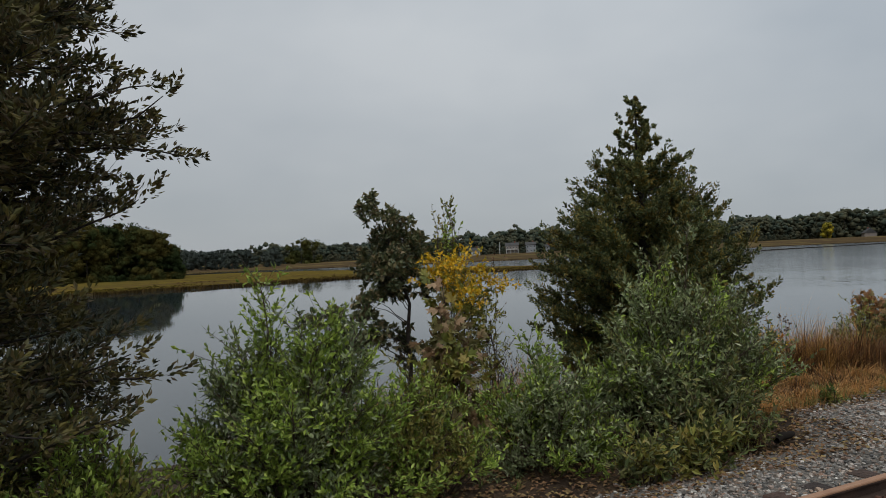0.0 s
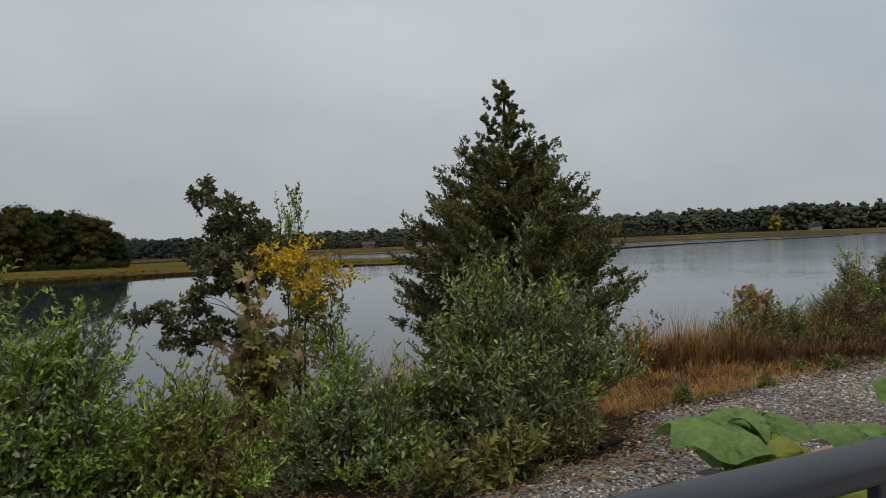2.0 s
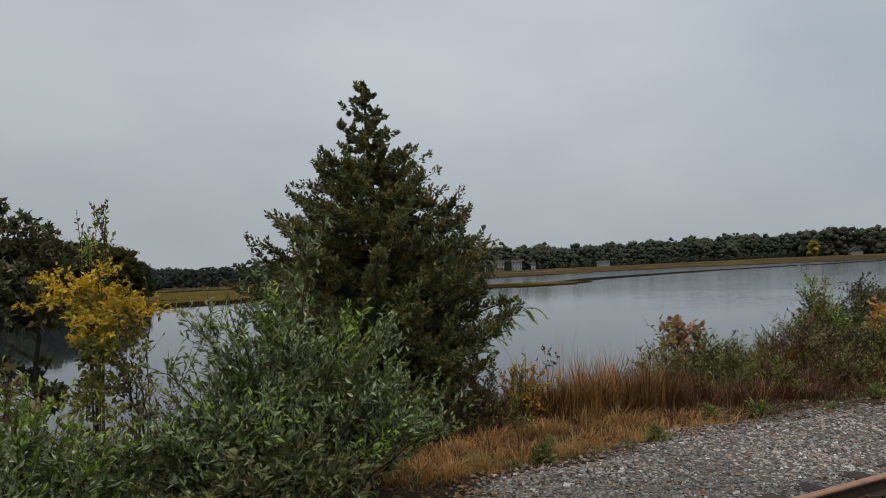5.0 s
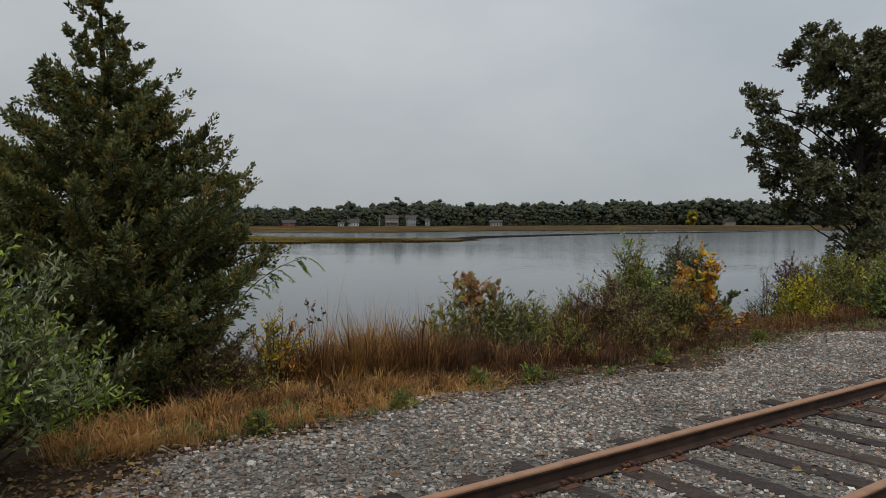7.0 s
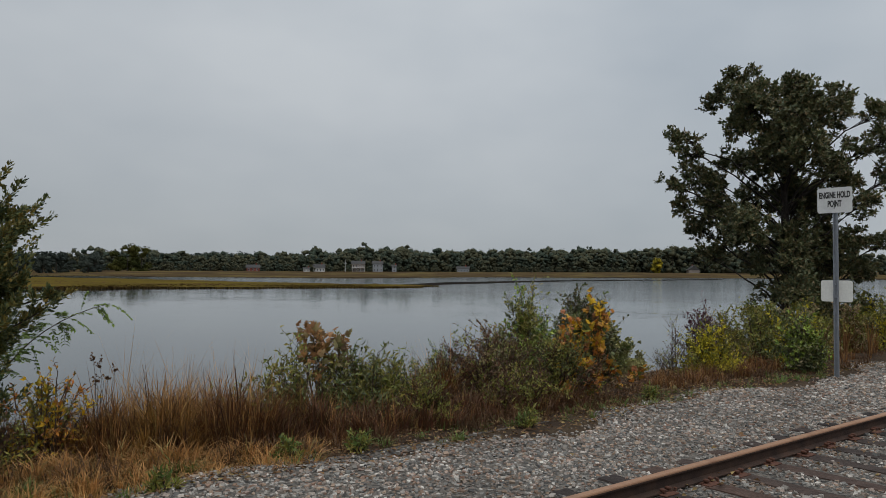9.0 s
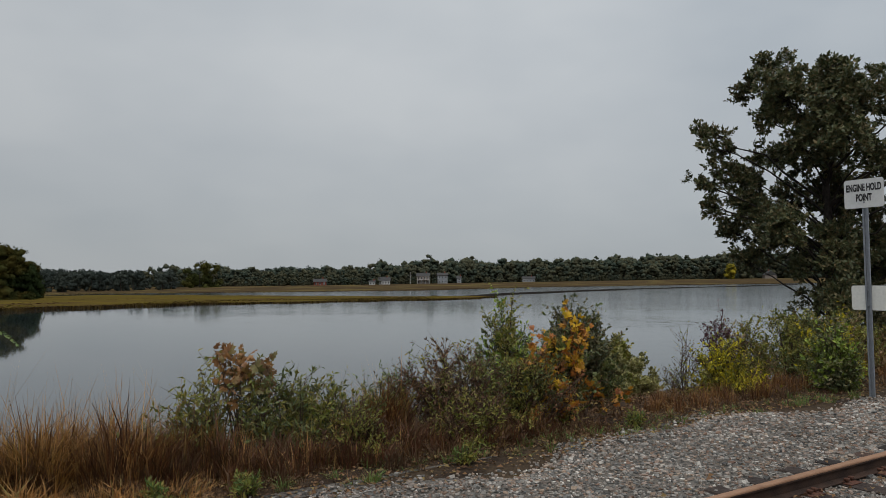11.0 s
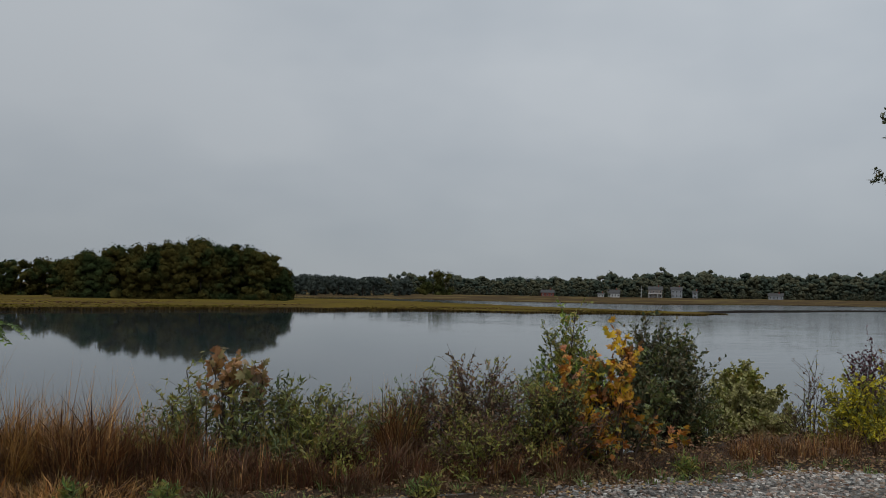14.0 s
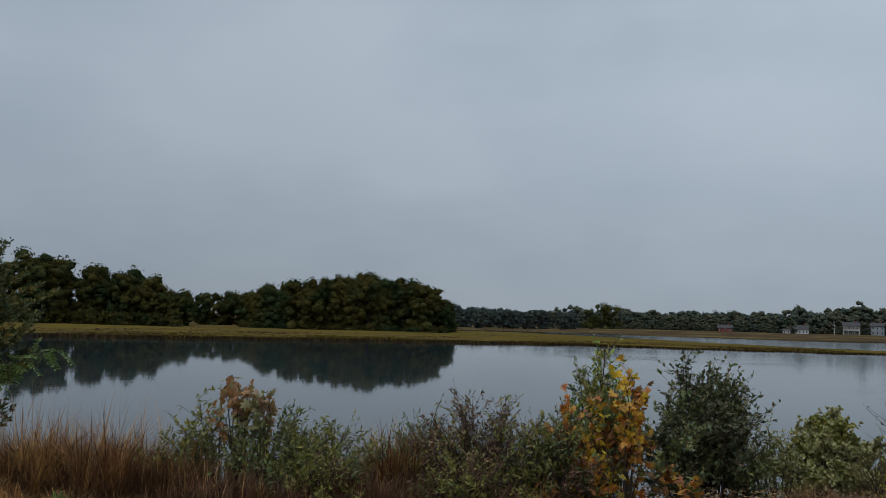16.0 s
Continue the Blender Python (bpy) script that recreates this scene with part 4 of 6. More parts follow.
board = part("sign_board", sheet("sign_board", 0.62, 0.46, 3.22, -0.03, M_SIGN), sign, "white board with black capitals")
for body, z in (("ENGINE HOLD", 3.31), ("POINT", 3.15)):
    tx = new("lettering", bar_text(body, 0.135, M_BLACK, "lettering"))
    tx.parent = board
    tx.location = (0, -0.0325, z)
    tx.scale = (0.62, 1.15, 1)
    tx.rotation_euler = (radians(90), 0, 0)
part("lower_panel", sheet("lower_panel", 0.56, 0.39, 1.56, 0.026, M_SIGNBACK), sign, "blank pale back of a second sign")
for z in (3.36, 3.08, 1.68, 1.44):
    part("bolt", box_mesh("bolt", -0.012, 0.012, -0.04, 0.034, z - 0.012, z + 0.012, M_STEEL, 0.004), sign)
sign.rotation_euler = (radians(0.4), 0, radians(-90))


# ---------- railing and path ----------
walk_x, walk_y = np.array([-14.0, 4.0, 4.6, 15.0, 34.0]), np.array([-3.4, 0.2])
X, Y = np.meshgrid(walk_x, walk_y)
Z = np.interp(X, walk_x, [0.78, 0.78, 0.76, 0.35, 0.3])
lo = np.stack([X, Y, np.full_like(X, -0.3)], -1).reshape(-1, 3)
hi = np.stack([X, Y, Z], -1).reshape(-1, 3)
i = np.arange(4)
slab = np.concatenate([np.stack([i, i + 1, i + 6, i + 5], -1) + 10, np.stack([i + 10, i + 11, i + 1, i], -1), np.stack([i + 5, i + 6, i + 16, i + 15], -1), np.array([[0, 5, 15, 10], [14, 19, 9, 4]])])
walkway = tagged(new("walkway", np_mesh("walkway", np.concatenate([lo, hi]), slab, False, M_DECK)), "concrete walkway ramping down beside the railway", "walkway", kind="structure")


# ---------- plants ----------
def twig_leaves(rng, P, m, u0, u1, tl, n_leaf, L, W, mix=(0.5, 0.7, 0.35), spread=0.55, clump=0.0, lift=0.5, palm=False):
    """Twigs on stems P (n, k, 3) with leaves on both sides. Returns leaf arrays and twig polylines."""
    n = P.shape[0]
    u = rng.uniform(u0, u1, (n, m)) ** 0.8
    q, t = sample(P, u)
    q, t = q.reshape(-1, 3), t.reshape(-1, 3)
    N = len(q)
    out = unit(rng.normal(0, 1, (N, 3)) * np.array([1, 1, 0.6]))
    d = unit(t * mix[0] + out * mix[1] + np.array([0, 0, mix[2]]))
    ln = rng.uniform(tl[0], tl[1], N)
    bend = np.array([0, 0, 1.0]) * 0.15
    e = q + d * ln[:, None]
    tw = np.stack([q, q + d * ln[:, None] * 0.5 - bend * ln[:, None] * 0.3, e + bend * ln[:, None] * 0.3], 1)
    w = rng.uniform(0.1 + clump, 1.02, (N, n_leaf))
    lp, ltan = sample(tw, w)
    lp, ltan = lp.reshape(-1, 3), ltan.reshape(-1, 3)
    K = len(lp)
    ld = unit(ltan * lift + rng.normal(0, spread, (K, 3)) + np.array([0, 0, 0.12]))
    away = unit(lp * np.array([1.0, 1.0, 0.0]) + 1e-6)
    nr = unit(rng.normal(0, 0.5, (K, 3)) + np.array([0, 0, 0.8]) + away * 0.5)
    ls = rng.uniform(0.6, 1.25, K)
    make = palm_arrays if palm else leaf_arrays
    return make(lp, ld, nr, L * ls, W * ls * rng.uniform(0.8, 1.2, K)), tw


def shrub(name, label, category, at, rx, ry, h, stems, mats, seed, twigs=10, n_leaf=9, L=0.07, W=0.025, tl=(0.15, 0.4), u0=0.3,
          stem_r=0.012, group="", mix=(0.5, 0.7, 0.35), spread=0.55, hmin=0.72, lift=0.5, tilt=(0, 0), low=0.06, shoots=0.15, palm=False, lump=0.16):
    rng = np.random.default_rng(seed)
    a = rng.uniform(0, 2 * np.pi, stems)
    el = np.arcsin(rng.uniform(low, 1, stems))
    rad = rng.uniform(0.6, 1.05, stems) * np.where(rng.random(stems) < 0.16, rng.uniform(1.08, 1.25, stems), 1.0)
    tall = np.where(rng.random(stems) < shoots, rng.uniform(1.08, 1.3, stems), 1.0)
    rad = rad * (1 + lump * (np.sin(3 * a + seed) * 0.6 + np.sin(5 * a + 2 * seed + 4 * el) * 0.5))
    end = np.stack([rx * np.cos(el) * np.cos(a) * rad + tilt[0] * h, ry * np.cos(el) * np.sin(a) * rad + tilt[1] * h, h * np.sin(el) * rng.uniform(hmin, 1.05, stems) * tall * (1 + 0.6 * lump * np.sin(4 * a + 3 * seed))], -1)
    beg = np.stack([rx * 0.3 * np.cos(el) * np.cos(a), ry * 0.3 * np.cos(el) * np.sin(a), np.full(stems, -0.15)], -1)
    mid = beg * 0.6 + end * np.array([0.35, 0.35, 0.75])
    P = bezier(beg, mid, end, 8) + rng.normal(0, 0.012 * h, (stems, 8, 3)) * np.linspace(0, 1, 8)[None, :, None]
    sh = thing(name, at, label, category, group)
    k = len(mats)
    tws = []
    for i, m in enumerate(mats):
        (v, f), tw = twig_leaves(rng, P[i::k], twigs, u0, 1.0, tl, n_leaf, L, W, mix, spread, lift=lift, palm=palm)
        tws.append(tw)
        part("foliage", np_mesh("foliage", v, f, False, m), sh)
    R = np.linspace(1, 0.25, 8)[None] * stem_r * rng.uniform(0.7, 1.4, (stems, 1))
    v1, f1 = tube_arrays(P, R, 4)
    tw = np.concatenate(tws)
    v2, f2 = tube_arrays(tw[:, [0, 2]], np.repeat(np.array([[0.3, 0.12]]) * stem_r, len(tw), 0), 3)
    tagged(part("stem_mass", np_mesh("stem_mass", v1, f1, True, M_TWIG), sh), kind="stuff")
    tagged(part("twig_mass", np_mesh("twig_mass", v2, f2, True, M_TWIG), sh), kind="stuff")
    return sh


def conifer(name, label, at, h, profile, seed, mats, branches=200, shoots=18, blade=34, bl=0.05, bw=0.016, trunk_r=0.11, rise=(0.25, 0.75), low=0.04, bare=0.15,
            shoot=(0.12, 0.34), ragged=(0.55, 1.15), tip_up=0.5, plume=0.035, dead=0, flat=0.75, spike=0.0):
    """A juniper: upswept branches set with tapering plumes of scale foliage. profile: crown radius at even steps of the height."""
    rng = np.random.default_rng(seed)
    n, zup = branches, np.array([0, 0, 1.0])
    ht = np.linspace(low, 0.985, 60)
    share = np.cumsum(np.interp(ht, np.linspace(0, 1, len(profile)), profile) + 0.25)
    t = np.interp((np.arange(n) + rng.uniform(0, 1, n)) / n, (share - share[0]) / (share[-1] - share[0]), ht)
    a = np.arange(n) * 2.39996 + rng.normal(0, 0.35, n)
    R = np.maximum(np.interp(t, np.linspace(0, 1, len(profile)), profile) * rng.uniform(ragged[0], ragged[1], n), 0.06)
    climb = R * rng.uniform(rise[0], rise[1], n)
    beg = np.stack([0.05 * np.sin(t * 9 + seed), 0.025 * np.sin(t * 9 + seed), np.maximum(t * h - climb, 0.12)], -1)
    dirs = np.stack([np.cos(a), np.sin(a), 0 * a], -1)
    end = beg + dirs * R[:, None] + zup * climb[:, None]
    mid = beg + dirs * (R * 0.65)[:, None] + zup * (climb * (1 - tip_up))[:, None]
    P = bezier(beg, mid, end, 8) + rng.normal(0, 0.012, (n, 8, 3)) * np.linspace(0, 2, 8)[None, :, None]
    tree = thing(name, at, label, "tree")
    # plumes along the branch, alternate sides, shorter towards its tip
    u = np.sort(rng.uniform(bare, 0.97, (n, shoots)), 1)
    u[:, -2:] = 1.0
    q, tan = sample(P, u)
    side = unit(np.cross(tan, zup)) * np.where(np.arange(shoots) % 2, 1.0, -1.0)[None, :, None]
    lean = np.where(u >= 1.0, 0.12, 1.0)[..., None]
    d = unit(tan * 0.8 + (side * flat + rng.normal(0, 0.72 - 0.5 * flat, (n, shoots, 3)) + zup * 0.25) * lean)
    ln = rng.uniform(shoot[0], shoot[1], (n, shoots)) * np.clip(R / 0.9, 0.25, 1.1)[:, None] * (1.15 - 0.55 * u)
    ln = np.where(u >= 1.0, np.maximum(ln, spike * rng.uniform(0.6, 1.2, (n, shoots)) * np.clip(R / 0.7, 0.6, 1)[:, None]), ln)
    keep = (rng.random((n, shoots)) < np.clip(R / (0.85 * max(profile)), 0.12, 1)[:, None]) | (u >= 1.0)
    q, d, ln = q[keep], d[keep], ln[keep]
    N = len(q)
    S = np.stack([q, q + d * ln[:, None] * 0.5, q + d * ln[:, None] + zup * 0.22 * ln[:, None]], 1)
    w = rng.uniform(0.0, 1.0, (N, blade))
    lp, lt = sample(S, w)
    rad = unit(np.cross(lt, rng.normal(0, 1, (N, blade, 3))))
    fat = plume * (1 - w) ** 0.6 * np.clip(ln / 0.2, 0.2, 1.3)[:, None]
    lp = (lp + rad * (fat * rng.uniform(0.1, 1.0, (N, blade)))[..., None]).reshape(-1, 3)
    ld = unit(lt * 0.85 + rad * 0.55 + rng.normal(0, 0.2, (N, blade, 3))).reshape(-1, 3)
    nr = unit(rad + rng.normal(0, 0.5, (N, blade, 3))).reshape(-1, 3)
    k = rng.uniform(0.65, 1.25, N * blade)
    pick = np.repeat(rng.random(N) < 0.2, blade)
    for m, sel, label2 in ((mats[0], ~pick, ""), (mats[1], pick, "olive and golden tipped foliage sprays")):
        v, f = leaf_arrays(lp[sel], ld[sel], nr[sel], bl * k[sel], bw * k[sel], 0.2, 0.0)
        part("crown" if m is mats[0] else "tinted_foliage", np_mesh("crown", v, f, False, m), tree, label2)
    kk = 9
    zz = np.linspace(-0.2, h * 0.985, kk)
    T = np.stack([0.05 * np.sin(zz / h * 9 + seed), 0.025 * np.sin(zz / h * 9 + seed), zz], -1)[None]
    v1, f1 = tube_arrays(T, (trunk_r * np.linspace(1, 0.05, kk) ** 0.9)[None], 8)
    part("trunk", np_mesh("trunk", v1, f1, True, M_BARK), tree)
    v2, f2 = tube_arrays(P, np.linspace(1, 0.15, 8)[None] * (0.005 + 0.01 * R)[:, None], 4)
    tagged(part("branch_mass", np_mesh("branch_mass", v2, f2, True, M_BARK), tree), kind="stuff")
    if dead:
        ud = rng.uniform(0.05, 0.8, (n, dead))
        b0, bt = sample(P, ud)
        b0, bt = b0.reshape(-1, 3), bt.reshape(-1, 3)
        dd = unit(bt * 0.5 + rng.normal(0, 0.6, b0.shape))
        dl = rng.uniform(0.15, 0.5, len(b0))[:, None] * np.clip(np.repeat(R, dead) - 0.3, 0.02, 1)[:, None]
        D = bezier(b0, b0 + dd * dl * 0.5 + rng.normal(0, 0.03, b0.shape), b0 + dd * dl - zup * 0.05, 4)
        v3, f3 = tube_arrays(D, np.repeat(np.linspace(0.004, 0.0012, 4)[None], len(D), 0), 3)
        tagged(part("dead_twig_mass", np_mesh("dead_twig_mass", v3, f3, True, M_TWIG), tree), kind="stuff")
    return tree


def broadleaf(name, label, at, across, lobes, mats, seed, trunk, trunk_r=0.16, fork=0.35, branchlets=7, twigs=6, n_leaf=9, L=0.13, W=0.06, tw=(0.12, 0.3), deep=0.6, category="tree", back=0.5):
    """A broad-leaved tree: a trunk, one limb to each mass of foliage, branchlets and leafy twigs.
    across: the unit way (x, y) along which the masses are laid out; lobes: (along it, height, radius, material index)."""
    rng = np.random.default_rng(seed)
    ax = np.array([across[0], across[1], 0.0])
    dp = np.array([-across[1], across[0], 0.0])
    tree = thing(name, at, label, category)
    tz = np.array([p[1] for p in trunk])
    zz = np.linspace(tz[0], tz[-1], 9)
    sx = np.interp(zz, tz, [p[0] for p in trunk])
    T = ax[None] * sx[:, None] + np.array([0, 0, 1.0])[None] * zz[:, None] + rng.normal(0, 0.03 * trunk_r / 0.1, (9, 3)) * np.array([1, 1, 0])
    v, f = tube_arrays(T[None], (trunk_r * np.linspace(1, 0.12, 9))[None], 9)
    part("trunk", np_mesh("trunk", v, f, True, M_BARK), tree)
    reach = max(abs(l[0]) for l in lobes)
    full = [(s, z, r, m, rng.uniform(-1, 1) * deep * (1 - 0.75 * min(1, abs(s) / reach))) for s, z, r, m in lobes]
    for s, z, r, m in lobes:
        if rng.random() < back:
            full.append((s * 0.55 + rng.normal(0, 0.12) * reach, z * 0.96 + 0.03 * tz[-1], r * 1.05, m, rng.choice([-1, 1]) * deep * rng.uniform(0.7, 1.7)))
    tufts = {}
    twig_tubes = []
    for s, z, r, m, dep in full:
        c = ax * s + dp * dep + np.array([0, 0, z])
        z0 = np.clip(z - fork * (abs(s) + 0.6 * tz[-1] * 0.3) - 0.1, tz[0] + 0.18 * (tz[-1] - tz[0]), tz[-1] * 0.97)
        q = np.array([np.interp(z0, zz, T[:, i]) for i in range(3)])
        mid = q * 0.5 + c * 0.5 + np.array([0, 0, 0.12 * np.linalg.norm(c - q)])
        P = bezier(q[None], mid[None], c[None], 7) + rng.normal(0, 0.04 * np.linalg.norm(c - q) / 2, (1, 7, 3)) * np.sin(np.linspace(0, math.pi, 7))[None, :, None]
        v, f = tube_arrays(P, np.linspace(1, 0.22, 7)[None] * trunk_r * 0.19 * (0.6 + 0.4 * min(1, np.linalg.norm(c - q) / reach)), 5)
        part("limb", np_mesh("limb", v, f, True, M_BARK), tree)
        k = max(4, int(branchlets * (r / 0.6) ** 1.6)) if r > 0.3 else max(3, int(branchlets * (r / 0.25) ** 1.3))
        b0, bt = sample(np.repeat(P, k, 0), rng.uniform(0.72, 1.0, (k, 1)))
        b0 = b0[:, 0]
        dirs = unit(rng.normal(0, 1, (k, 3)) * np.array([1, 1, 0.75]))
        e = c[None] + dirs * r * rng.uniform(0.3, 1.1, (k, 1))
        B = bezier(b0, b0 * 0.5 + e * 0.5 + np.array([0, 0, 0.12 * r]), e, 5)
        twig_tubes.append(B)
        tufts.setdefault(m, []).append(B)
    BB = np.concatenate(twig_tubes)
    v2, f2 = tube_arrays(BB, np.repeat(np.linspace(1, 0.3, 5)[None] * trunk_r * 0.07, len(BB), 0), 4)
    tagged(part("branchlet_mass", np_mesh("branchlet_mass", v2, f2, True, M_BARK), tree), kind="stuff")
    for m, bs in tufts.items():
        (vl, fl), _ = twig_leaves(rng, np.concatenate(bs), twigs, 0.45, 1.0, tw, n_leaf, L, W, (0.6, 0.6, 0.15), 0.65, clump=0.35, lift=0.55)
        part("crown", np_mesh("crown", vl, fl, False, mats[m]), tree)
    return tree


def gz(x, y):
    return float(ground_z(x, y))


# large juniper at the start
conifer("dark_conifer", "large dark conifer with bare inner branches above the bank", (-0.25, 6.3, 0.0), 7.8, [1.5, 1.7, 2.0, 1.45, 1.75, 2.15, 1.9, 2.05, 1.75, 1.5, 1.1, 0.7, 0.1], 4, (M_PINE, M_PINE_TINT),
        branches=430, shoots=30, blade=17, bl=0.07, bw=0.03, trunk_r=0.17, rise=(-0.05, 0.3), bare=0.22, shoot=(0.16, 0.42), ragged=(0.55, 1.1), tip_up=0.75, plume=0.06, dead=5)
# red cedar
conifer("red_cedar", "conical dark green red cedar with upswept spiky branches", (9.35, 8.95, -0.35), 4.98, [1.15, 1.4, 1.58, 1.7, 1.8, 1.8, 1.66, 1.46, 1.18, 0.84, 0.44, 0.25, 0.04], 9, (M_CEDAR, M_CEDAR_TINT),
        branches=330, shoots=58, blade=21, bl=0.055, bw=0.026, trunk_r=0.12, rise=(0.15, 0.5), bare=0.1, shoot=(0.09, 0.23), ragged=(0.55, 1.06), tip_up=0.85, plume=0.07, dead=1, flat=0.4, spike=0.17)
# small oak leaning over the water, with its yellow neighbours
broadleaf("small_oak", "small dark green oak leaning over the water's edge", (5.35, 9.45, -0.4), (0.97, -0.24),
          ((-0.36, 3.36, 0.14, 0), (-0.5, 3.18, 0.16, 0), (-0.2, 3.08, 0.17, 0), (-0.28, 2.82, 0.22, 0), (0.03, 2.8, 0.18, 0), (0.14, 2.58, 0.22, 0), (-0.4, 2.5, 0.22, 0), (-0.12, 2.4, 0.25, 0),
           (-0.5, 2.28, 0.2, 0), (0.2, 2.2, 0.22, 0), (-0.22, 2.05, 0.22, 0), (-0.64, 1.95, 0.15, 0), (-1.06, 1.74, 0.2, 0), (-1.38, 1.7, 0.14, 0), (-0.9, 1.46, 0.22, 0), (-0.53, 1.6, 0.24, 0),
           (-0.6, 1.3, 0.2, 0), (-0.22, 1.38, 0.25, 0), (0.0, 1.15, 0.2, 0)), (M_OAKLEAF,), 12, ((0.1, -0.2), (0.0, 0.8), (0.05, 1.8), (-0.3, 3.1)), trunk_r=0.05, branchlets=11, twigs=5, n_leaf=9, L=0.085, W=0.045, tw=(0.06, 0.17), deep=0.25, fork=0.25, back=0.6)
broadleaf("yellow_sapling", "slender sapling with golden yellow autumn leaves", (5.85, 8.95, -0.3), (0.97, -0.24),
          ((0.35, 2.05, 0.24, 0), (0.62, 1.93, 0.2, 0), (0.02, 2.24, 0.17, 0), (0.24, 2.34, 0.17, 0), (-0.4, 2.1, 0.13, 0), (0.1, 1.85, 0.22, 0), (-0.2, 2.3, 0.12, 0), (0.45, 1.6, 0.22, 1), (0.3, 1.3, 0.25, 1), (0.12, 1.55, 0.2, 1), (0.5, 1.2, 0.2, 1), (0.35, 1.85, 0.2, 1), (0.15, 1.0, 0.22, 1), (0.4, 0.75, 0.25, 1), (-0.05, 2.05, 0.15, 1)),
          (M_YELLOW, M_OLIVE), 13, ((0.1, -0.2), (0.12, 0.9), (0.2, 2.3)), trunk_r=0.022, branchlets=9, twigs=5, n_leaf=7, L=0.065, W=0.035, tw=(0.1, 0.26), deep=0.22, fork=0.4, category="sapling", back=0.6)
shrub("bare_sapling", "thin upright sapling with sparse small leaves", "sapling", (6.0, 9.35, -0.35), 0.3, 0.25, 3.25, 7, [M_OLIVE, M_SHRUB], 113, twigs=14, n_leaf=7, L=0.06, W=0.03, tl=(0.15, 0.4), u0=0.5, low=0.9, hmin=0.8, mix=(0.7, 0.4, 0.5))
shrub("bare_sapling", "twiggy half-bare sapling by the water", "sapling", (6.5, 8.9, -0.3), 0.55, 0.4, 1.9, 14, [M_OLIVE, M_BROWN], 114, twigs=9, n_leaf=4, L=0.05, W=0.025, tl=(0.2, 0.45), u0=0.4, low=0.3)
shrub("russet_maple", "young maple with dull russet and green leaves", "sapling", (5.0, 7.45, -0.12), 0.6, 0.45, 1.8, 26, [M_RUSSET, M_OLIVE, M_RUSSET], 14, twigs=9, n_leaf=4, L=0.14, W=0.13, tl=(0.12, 0.3), u0=0.25, palm=True)
# shrubs beside the gravel
shrub("green_shrub", "dense fresh green shrub beside the gravel", "shrub", (2.7, 6.0, -0.02), 1.25, 0.9, 1.72, 115, [M_SHRUB, M_SHRUB, M_WILLOW], 15, twigs=24, n_leaf=12, L=0.058, W=0.026, shoots=0.25, lift=0.7, spread=0.5)
shrub("green_shrub", "low green shrub with yellowing leaves beside the gravel", "shrub", (0.9, 5.5, -0.02), 1.0, 0.8, 0.95, 60, [M_SHRUB, M_OLIVE, M_SHRUB], 16, twigs=18, n_leaf=12, L=0.058, W=0.025, lift=0.7, spread=0.5)
shrub("green_shrub", "small green shrub at the gravel edge", "shrub", (3.95, 6.0, -0.02), 0.55, 0.6, 1.0, 40, [M_SHRUB, M_OLIVE], 115, twigs=16, n_leaf=12, L=0.056, W=0.025, lift=0.7, spread=0.5)
shrub("willow_shrub", "broad grey-green willow shrub with upright shoots beside the gravel", "shrub", (7.4, 6.25, -0.02), 1.6, 0.9, 1.66, 125, [M_WILLOW, M_SHRUB, M_BANKLEAF, M_WILLOW], 17, low=0.22, twigs=18, n_leaf=11, L=0.072, W=0.026, tilt=(0.04, 0), shoots=0.32,
      lift=0.7, spread=0.55, tl=(0.18, 0.45), mix=(0.55, 0.65, 0.35), lump=0.26)
shrub("low_shrub", "low dark green shrub at the foot of the willow", "shrub", (7.1, 5.55, -0.02), 0.75, 0.4, 0.66, 50, [M_BANKLEAF, M_BANKLEAF, M_OAKLEAF], 318, twigs=13, n_leaf=9, L=0.085, W=0.032, lift=0.5, spread=0.6)
shrub("willow_shrub", "low spreading willow shrub with dark green leaves", "shrub", (5.35, 6.1, -0.02), 0.85, 0.7, 0.95, 60, [M_SHRUB, M_WILLOW], 18, twigs=19, n_leaf=12, L=0.06, W=0.024, lift=0.8, spread=0.45)
shrub("leafy_weed", "drooping dark green weed under the willow", "weed", (6.45, 5.0, -0.01), 0.3, 0.22, 0.33, 20, [M_BANKLEAF, M_OLIVE], 116, twigs=9, n_leaf=8, L=0.1, W=0.034)
shrub("leafy_weed", "drooping green weed with a few yellow leaves", "weed", (5.75, 5.05, -0.01), 0.24, 0.2, 0.28, 14, [M_OLIVE, M_BANKLEAF, M_BANKLEAF], 117, twigs=8, n_leaf=7, L=0.09, W=0.032)
shrub("heather_tuft", "small brown wiry tuft on the gravel", "weed", (7.35, 5.35, 0.0), 0.25, 0.22, 0.34, 40, [M_BROWN, M_OLIVE], 118, twigs=12, n_leaf=8, L=0.03, W=0.008, tl=(0.06, 0.16))
shrub("low_branch", "arching light green branch below the cedar", "shrub", (8.7, 7.6, -0.1), 0.55, 0.6, 0.75, 26, [M_CEDAR, M_SHRUB], 119, twigs=12, n_leaf=8, L=0.06, W=0.022)
